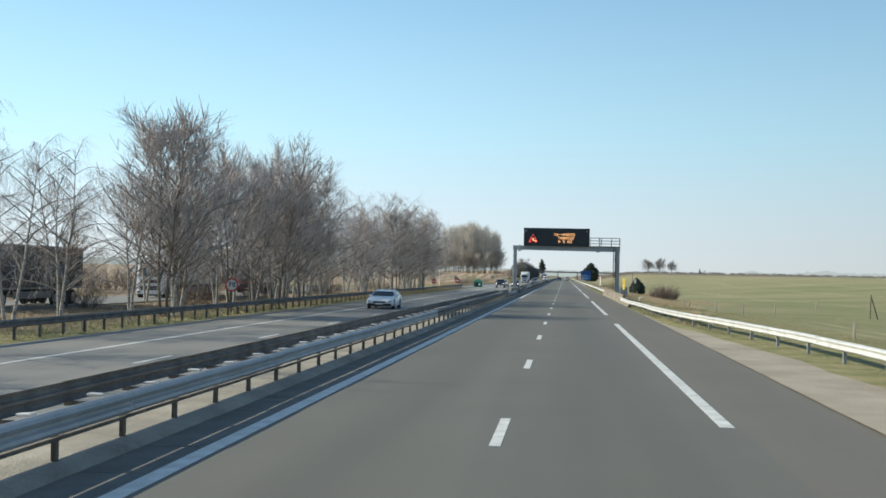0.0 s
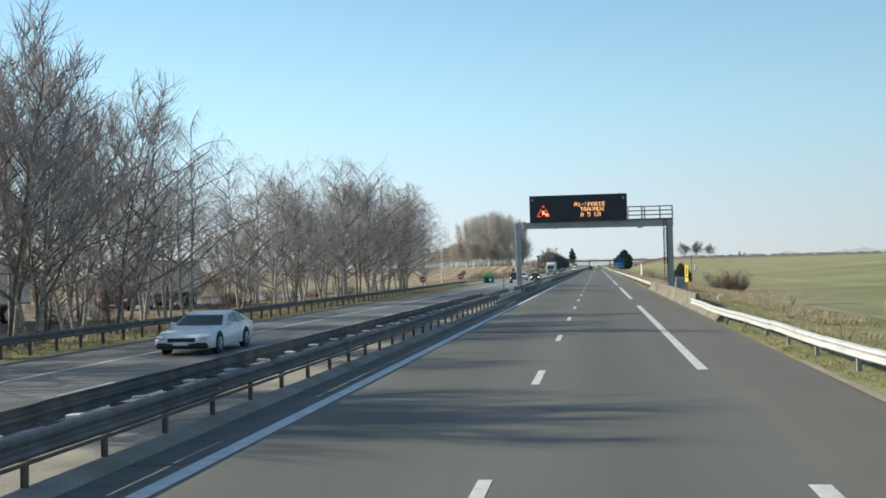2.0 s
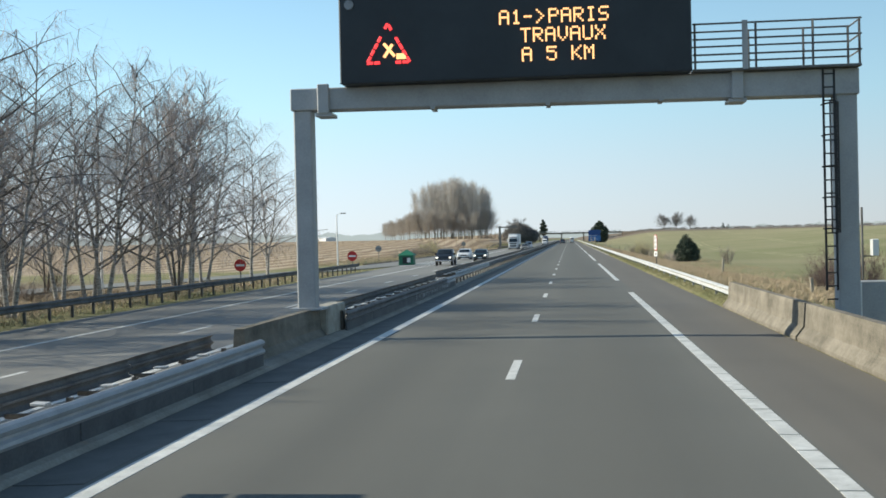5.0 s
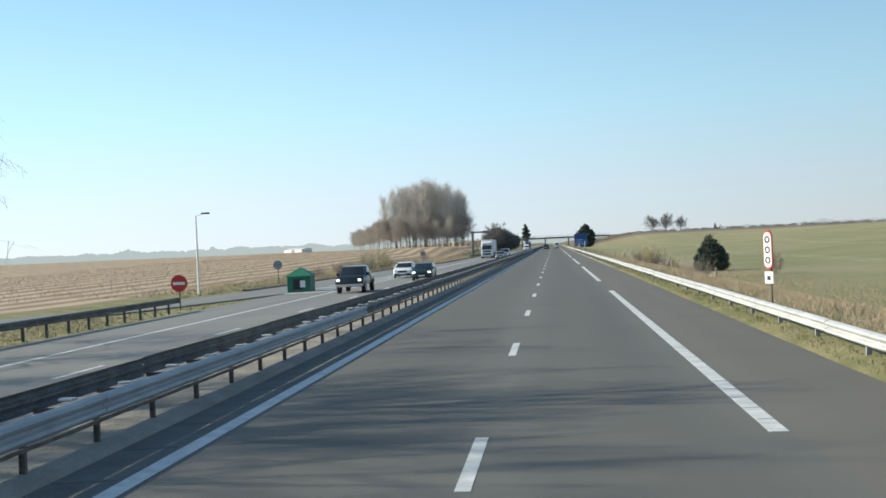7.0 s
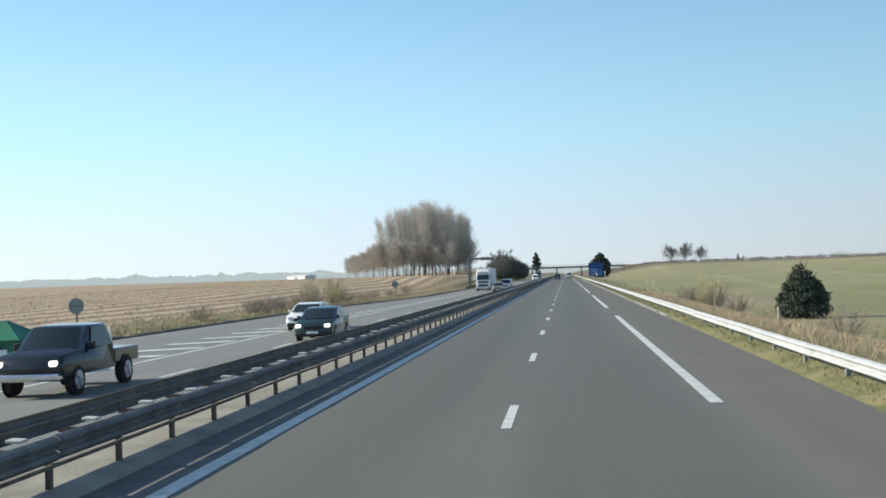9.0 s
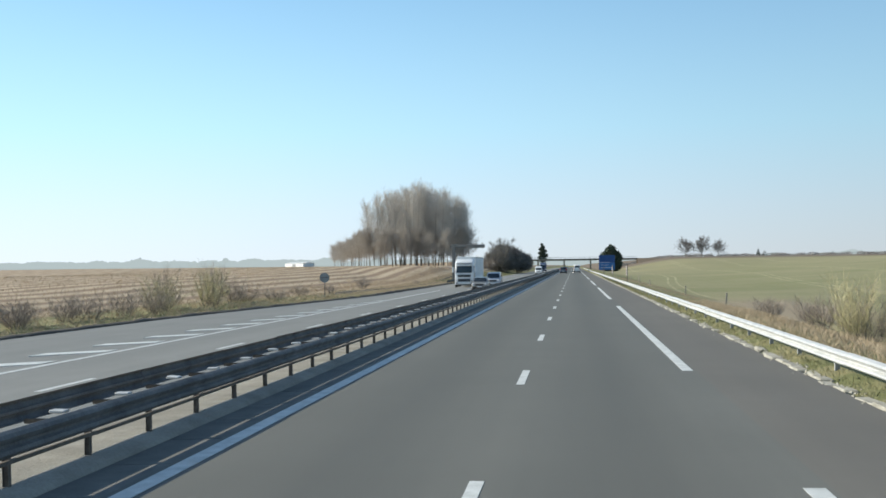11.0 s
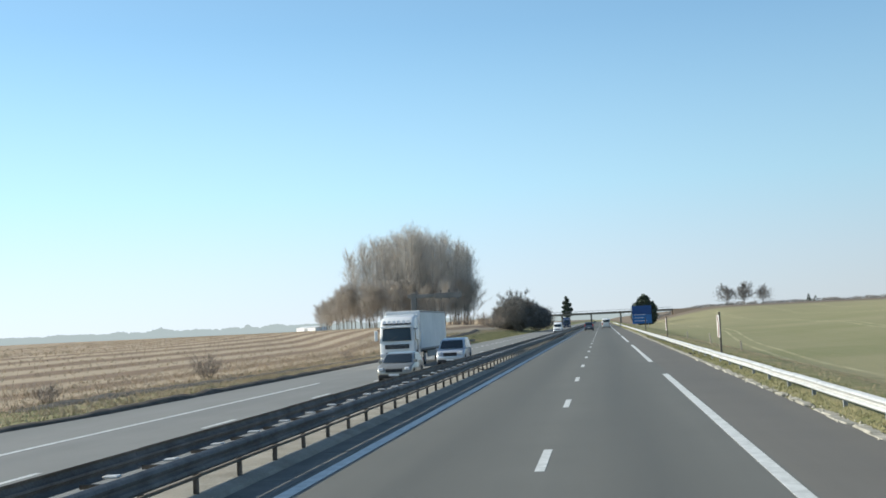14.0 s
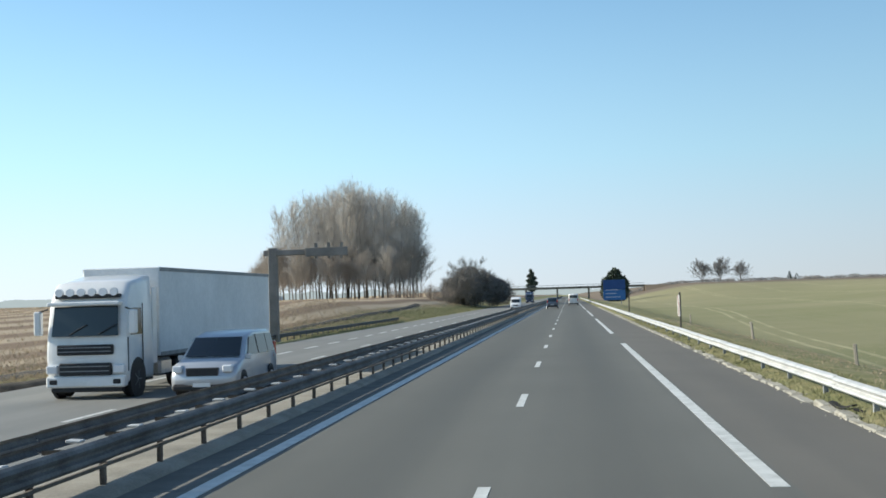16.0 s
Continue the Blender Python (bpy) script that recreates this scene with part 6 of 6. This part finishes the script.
def lorry(name, label, at, paint, box_mat, cab=True, length=13.0):
    """An articulated lorry, front towards -y."""
    ob = thing(name, label, "lorry", at=at)
    if cab:
        shell = [(-3.0, 0.4), (-3.1, 1.2), (-3.02, 1.9), (-2.86, 2.9), (-2.5, 3.45), (-0.9, 3.7), (-0.8, 1.0), (-0.85, 0.45)]
        part("cab", finish(hull(shell, 2.48, 1.9, 0.05, 0.06), "cab", paint, True), None, ob)
        part("windscreen", bowed_plate((1.2, 1.14), -3.12, 1.86, -2.98, 2.74, 0.08, -1), M["glass"], ob)
        for s in (-0.45, 0.45):
            part("wiper", rodded((s, -3.25, 1.9), (s + 0.55, -3.22, 2.2), 0.015, 6), M["black"], ob)
        part("sun_visor", boxed(-1.12, 1.12, -3.28, -2.95, 2.76, 2.88, bevel=0.03), paint, ob)
        part("lamp_bar", boxed(-1.0, 1.0, -3.0, -2.75, 2.98, 3.1, bevel=0.03), M["black"], ob)
        for x in (-0.85, -0.51, -0.17, 0.17, 0.51, 0.85):
            part("roof_lamp", disc(bmesh.new(), (x, -2.98, 3.16), 0.12, 0.1, "y", 14), M["lamp_clear"], ob)
        for z0, z1, half in ((1.3, 1.6, 0.86), (0.7, 1.06, 0.8)):
            g = part("grille", boxed(-half, half, -3.22, -3.05, z0, z1, bevel=0.03), M["black"], ob, "black grille with pale bars")
            for k in range(2):
                part("bar", boxed(-half + 0.04, half - 0.04, -3.24, -3.21, z0 + (k + 0.8) * (z1 - z0) / 2.6, z0 + (k + 1.0) * (z1 - z0) / 2.6), M["sign_back"], g)
        part("bumper", boxed(-1.22, 1.22, -3.2, -2.9, 0.34, 0.68, bevel=0.05), paint, ob)
        part("skirt", boxed(-1.1, 1.1, -3.1, -2.85, 0.2, 0.34, bevel=0.02), M["black"], ob)
        part("number_plate", boxed(-0.26, 0.26, -3.215, -3.2, 0.42, 0.53), M["sign_white"], ob)
        for s in (-1, 1):
            part("side_window", quad_plate([(s * 1.26, -2.75, 1.86), (s * 1.26, -1.85, 1.86), (s * 1.235, -1.85, 2.66), (s * 1.235, -2.6, 2.66)]), M["glass"], ob)
            part("door_seam", boxed(min(s * 1.24, s * 1.262), max(s * 1.24, s * 1.262), -1.8, -1.77, 0.95, 2.8), M["black"], ob)
            part("headlight", boxed(min(s * 0.86, s * 1.2), max(s * 0.86, s * 1.2), -3.21, -3.0, 0.76, 1.0, bevel=0.03), M["lamp_clear"], ob)
            part("fog_lamp", boxed(min(s * 0.86, s * 1.1), max(s * 0.86, s * 1.1), -3.22, -3.1, 0.44, 0.58, bevel=0.02), M["black"], ob)
            mirror = part("wing_mirror", boxed(min(s * 1.36, s * 1.58), max(s * 1.36, s * 1.58), -3.2, -2.98, 1.9, 2.62, bevel=0.04), paint, ob)
            part("mirror_arm", rodded((s * 1.2, -3.0, 2.68), (s * 1.46, -3.08, 2.6), 0.025, 6), M["black"], mirror)
            part("corner_gap", boxed(min(s * 1.215, s * 1.25), max(s * 1.215, s * 1.25), -2.96, -2.9, 0.8, 1.8), M["black"], ob)
            part("step", boxed(min(s * 1.0, s * 1.25), max(s * 1.0, s * 1.25), -1.5, -0.95, 0.42, 0.5, bevel=0.01), M["black"], ob)
            part("fuel_tank", boxed(min(s * 0.7, s * 1.2), max(s * 0.7, s * 1.2), -0.2, 0.9, 0.45, 1.0, bevel=0.08), M["chrome"], ob)
            part("side_fairing", boxed(min(s * 1.16, s * 1.22), max(s * 1.16, s * 1.22), -0.85, -0.5, 0.9, 3.3), paint, ob)
            part("wheel_arch", disc(bmesh.new(), (s * 1.2, -2.2, 0.55), 0.62, 0.1, "x", 24), M["black"], ob)
        for y in (-2.2, 1.6):
            for s in (-1, 1):
                wheel(ob, s * 1.05, y, 0.5, 0.32)
    part("chassis", boxed(-0.5, 0.5, -0.8, length - 0.2, 0.75, 1.05), M["black"], ob)
    trailer = boxed(-1.27, 1.27, -0.35, length, 1.1, 3.95, bevel=0.03)
    t = part("trailer_body", trailer, box_mat, ob)
    bm = bmesh.new()
    for s in (-1.28, 1.28):
        box(bm, s - 0.012, s + 0.012, -0.3, length - 0.05, 1.1, 1.22)
        box(bm, s - 0.012, s + 0.012, -0.3, length - 0.05, 3.82, 3.94)
    part("trailer_trim", bm, M["sign_back"], t)
    for s in (-1, 1):
        part("side_guard", boxed(min(s * 1.15, s * 1.2), max(s * 1.15, s * 1.2), 3.0, length - 4.8, 0.5, 0.95), M["sign_back"], ob)
        for y in (length - 4.0, length - 2.7, length - 1.4):
            wheel(ob, s * 1.05, y, 0.5, 0.32)
    part("rear_door", boxed(-1.22, 1.22, length, length + 0.03, 1.15, 3.9), box_mat, ob)
    return ob


lorry("lorry", "white articulated lorry with a white box trailer, oncoming", pose(-13.2, 401.5, OZ), M["white_paint"], M["trailer_white"])
lorry("lorry", "blue lorry far off near the bridge", pose(-12.8, 770, OZ), M["blue_paint"], M["blue_paint"])
lorry("lorry", "dark tarpaulin lorry parked behind the trees", pose(-34.5, 62, FAR_Z), M["dark_paint"], M["trailer_dark"], True)
lorry("lorry", "white lorry parked in the rest area", pose(-35.0, 96, FAR_Z), M["white_paint"], M["trailer_white"], True)
lorry("lorry", "red lorry parked in the rest area", pose(-35.5, 128, FAR_Z), M["red_paint"], M["trailer_white"], True)


# ---- grass, stubble and fences ----
def tufts(name, label, xs, ys, n, h, material, seed, spread=0.06, keep=None, blades=4, width=0.016):
    rng = np.random.default_rng(seed)
    x = rng.uniform(xs[0], xs[1], n)
    y = rng.uniform(ys[0], ys[1], n)
    verts, faces = [], []
    for a, b in zip(x.tolist(), y.tolist()):
        if keep and not keep(a, b):
            continue
        z = land(a, b) - 0.02
        for _ in range(blades):
            t = random.uniform(0, 2 * math.pi)
            hh = h * random.uniform(0.45, 1.25)
            bx, by = a + random.uniform(-spread, spread), b + random.uniform(-spread, spread)
            lx, ly = random.uniform(-0.9, 0.9) * hh, random.uniform(-0.9, 0.9) * hh
            cx, cy = math.cos(t) * width, math.sin(t) * width
            i = len(verts)
            verts += [(bx - cx, by - cy, z), (bx + cx, by + cy, z), (bx + lx, by + ly, z + hh)]
            faces.append((i, i + 1, i + 2))
    tagged(new(name, mesh_of(name, verts, faces, material)), label, "grass", kind="stuff")


def off_layby(x, y):
    return x > side_x(y) - 0.4 and not (BARRIER_R[0] < y < BARRIER_R[1] and x < 6.6)


def off_slip(x, y):
    a, b = slip_road(y)
    return not (178 < y < 362 and a - 0.5 < x < b + 0.4)


def thinning(x, y):
    return off_layby(x, y) and random.random() > (x - 8.0) / 18.0


tufts("verge_grass", "short green grass along the shoulder", (5.92, 8.2), (0, 460), 34000, 0.085, M["blade_green"], 1, 0.09, off_layby, 4, 0.009)
tufts("dry_grass", "tall dry straw-coloured grass behind the guardrail", (7.4, 26), (150, 320), 52000, 0.27, M["blade_dry"], 2, 0.22, thinning, 4, 0.008)
tufts("dry_grass", "thin dry grass behind the guardrail", (7.0, 22), (300, 470), 9000, 0.09, M["blade_dry"], 3, 0.18, thinning, 4, 0.009)
tufts("verge_grass", "rough green and yellow grass of the bank", (7.0, 26), (0, 160), 26000, 0.055, M["blade_green"], 4, 0.2, thinning, 4, 0.012)
tufts("dry_grass", "pale dead stalks in the rough grass", (7.0, 26), (0, 160), 6000, 0.09, M["blade_dry"], 5, 0.2, thinning, 4, 0.009)
tufts("verge_grass", "green grass edging the oncoming carriageway", (-26, -18.1), (0, 520), 19000, 0.15, M["blade_green"], 6, 0.1, off_slip)
tufts("dry_grass", "dead grass edging the stubble field", (-32, -19.4), (240, 520), 14000, 0.26, M["blade_dry"], 7, 0.12, off_slip)
tufts("verge_grass", "green grass of the bank below the poplars", (-24.4, -18.4), (450, 640), 8000, 0.22, M["blade_green"], 8, 0.2, width=0.03)
tufts("dry_grass", "dead grass at the rim of the field below the poplars", (-26.5, -24), (455, 640), 1500, 0.16, M["blade_dry"], 18, 0.2, width=0.03)
tufts("dry_grass", "dead weeds along the foot of the concrete barrier", (5.87, 6.0), (100, 150), 500, 0.07, M["blade_dry"], 19, 0.04, width=0.008)
tufts("dry_grass", "dry leaves and grass under the trees", (-30, -19.2), (30, 215), 9000, 0.22, M["blade_dry"], 9, 0.15, off_slip)
tufts("dry_grass", "pale dead grass between the ditch and the oncoming road", (-22.0, -18.7), (362, 440), 2600, 0.2, M["blade_dry"], 23, 0.12, width=0.014)
tufts("maize_stubble", "rows of cut maize stalks", (-95, -22.5), (240, 560), 27000, 0.24, M["straw"], 10, 0.1, lambda a, b: (a < -30 or 360 < b < 490) and math.sin((a + 0.1 * b) * 2 * math.pi / 2.4) > -0.3, 3, 0.022)



def tussocky(x, y):
    return off_layby(x, y) and noise.noise((x * 0.55, y * 0.3, 9.0)) > 0.08 and x < 9.5 + 0.075 * max(0.0, y - 60) + 1.5 * noise.noise((0, y * 0.1, 2))


tufts("dry_grass", "pale dead tussocks on the rough bank", (6.9, 17), (56, 178), 11000, 0.3, M["blade_dry"], 21, 0.16, tussocky, 5, 0.011)
tufts("verge_grass", "green tussocks on the rough bank", (6.9, 17), (56, 178), 9000, 0.22, M["blade_green"], 22, 0.2, lambda a, b: off_layby(a, b) and tussocky(a, b + 3.0), 5, 0.013)


def fallen_branch(x, y, turn):
    """A dark dead branch lying in the ditch with one end turned up."""
    ob = thing("fallen_branch", "dark dead branch lying in the rough grass", "branch", at=pose(x, y, land(x, y) + 0.08, 0, 0, turn))
    rng = random.Random(8)
    main, side = [], []
    joints, d = limb(rng, np.array([-2.6, 0.0, 0.0]), np.array([1.0, 0.0, 0.02]), 4.6, 0.075, 9, 0.12, 0.0, main, 0.5)
    limb(rng, joints[-1][0], np.array([0.55, 0.1, 0.9]), 1.3, 0.045, 4, 0.2, 0.05, main, 0.4)
    for k in range(3, 10):
        a = rng.uniform(-1, 1)
        limb(rng, joints[k][0], np.array([0.7, a, 0.35]), rng.uniform(0.5, 1.0), 0.022, 3, 0.25, 0.0, side, 0.4)
    part("bough", mesh_of("bough", *tubes(main, 7), M["dark_wood"], True), None, ob)
    part("twig", mesh_of("twig", *tubes(side, 4), M["dark_wood"]), None, ob)


fallen_branch(12.6, 119.0, 48)

for k in range(14):
    y = 18 + 35 * k + jit(9)
    x = 13.5 + jit(0.4) if y < 150 else 11.5 + jit(0.5)
    h = 0.95 + jit(0.15)
    fp = thing("fence_post", "weathered grey wooden fence post in the grass", "fence post", at=pose(x, y, land(x, y) - 0.1, jit(4), jit(6), jit(40)), group="fence posts along the field")
    part("stake", boxed(-0.06, 0.06, -0.06, 0.06, 0, h, bevel=0.015), M["wood_pale"], fp)


# crumbled concrete along the rim of the shoulder
rng = np.random.default_rng(77)
verts, faces = [], []
rim_y = np.concatenate([rng.uniform(258, 560, 4600), rng.uniform(99, 152, 600)])
rim_x = np.where(rim_y < 200, 5.8 + np.abs(rng.normal(0, 0.09, 5200)), rng.normal(6.0, 0.13, 5200))
for x, y, r in zip(rim_x.tolist(), rim_y.tolist(), (0.012 + 0.04 * rng.random(5200) ** 3).tolist()):
    i = len(verts)
    z = -0.035
    r *= 0.4 if y < 200 else 1.0
    verts += [(x + r, y, z), (x, y + r * 1.2, z), (x - r, y, z), (x, y - r * 1.2, z), (x + 0.2 * r, y, z + r)]
    faces += [(i, i + 1, i + 4), (i + 1, i + 2, i + 4), (i + 2, i + 3, i + 4), (i + 3, i, i + 4)]
tagged(new("rubble", mesh_of("rubble", verts, faces, M["kerb"])), "crumbs of pale concrete along the shoulder", "gravel", kind="stuff")


def braced_post(x, y, h):
    z = land(x, y)
    top = thing("fence_post", "tall weathered fence post with a leaning brace", "fence post", at=pose(x, y, z - 0.1), group="fence posts along the field")
    part("stake", rodded((0, 0, 0), (0.1, 0, h), 0.075, 8, 0.06), M["wood"], top)
    part("brace", rodded((0.75, 0.1, 0), (0.12, 0, h * 0.9), 0.06, 8, 0.05), M["wood"], top)


braced_post(28.0, 102.0, 2.3)
for x, y in ((17.4, 105.0), (31.0, 138.0), (34.0, 150.0), (23.0, 120.0)):
    fp = thing("fence_post", "weathered grey wooden fence post in the grass", "fence post", at=pose(x, y, land(x, y) - 0.1, jit(4), jit(6), jit(40)), group="fence posts along the field")
    part("stake", rodded((0, 0, 0), (0, 0, 1.3 + jit(0.15)), 0.07, 8, 0.055), M["wood_pale"], fp)
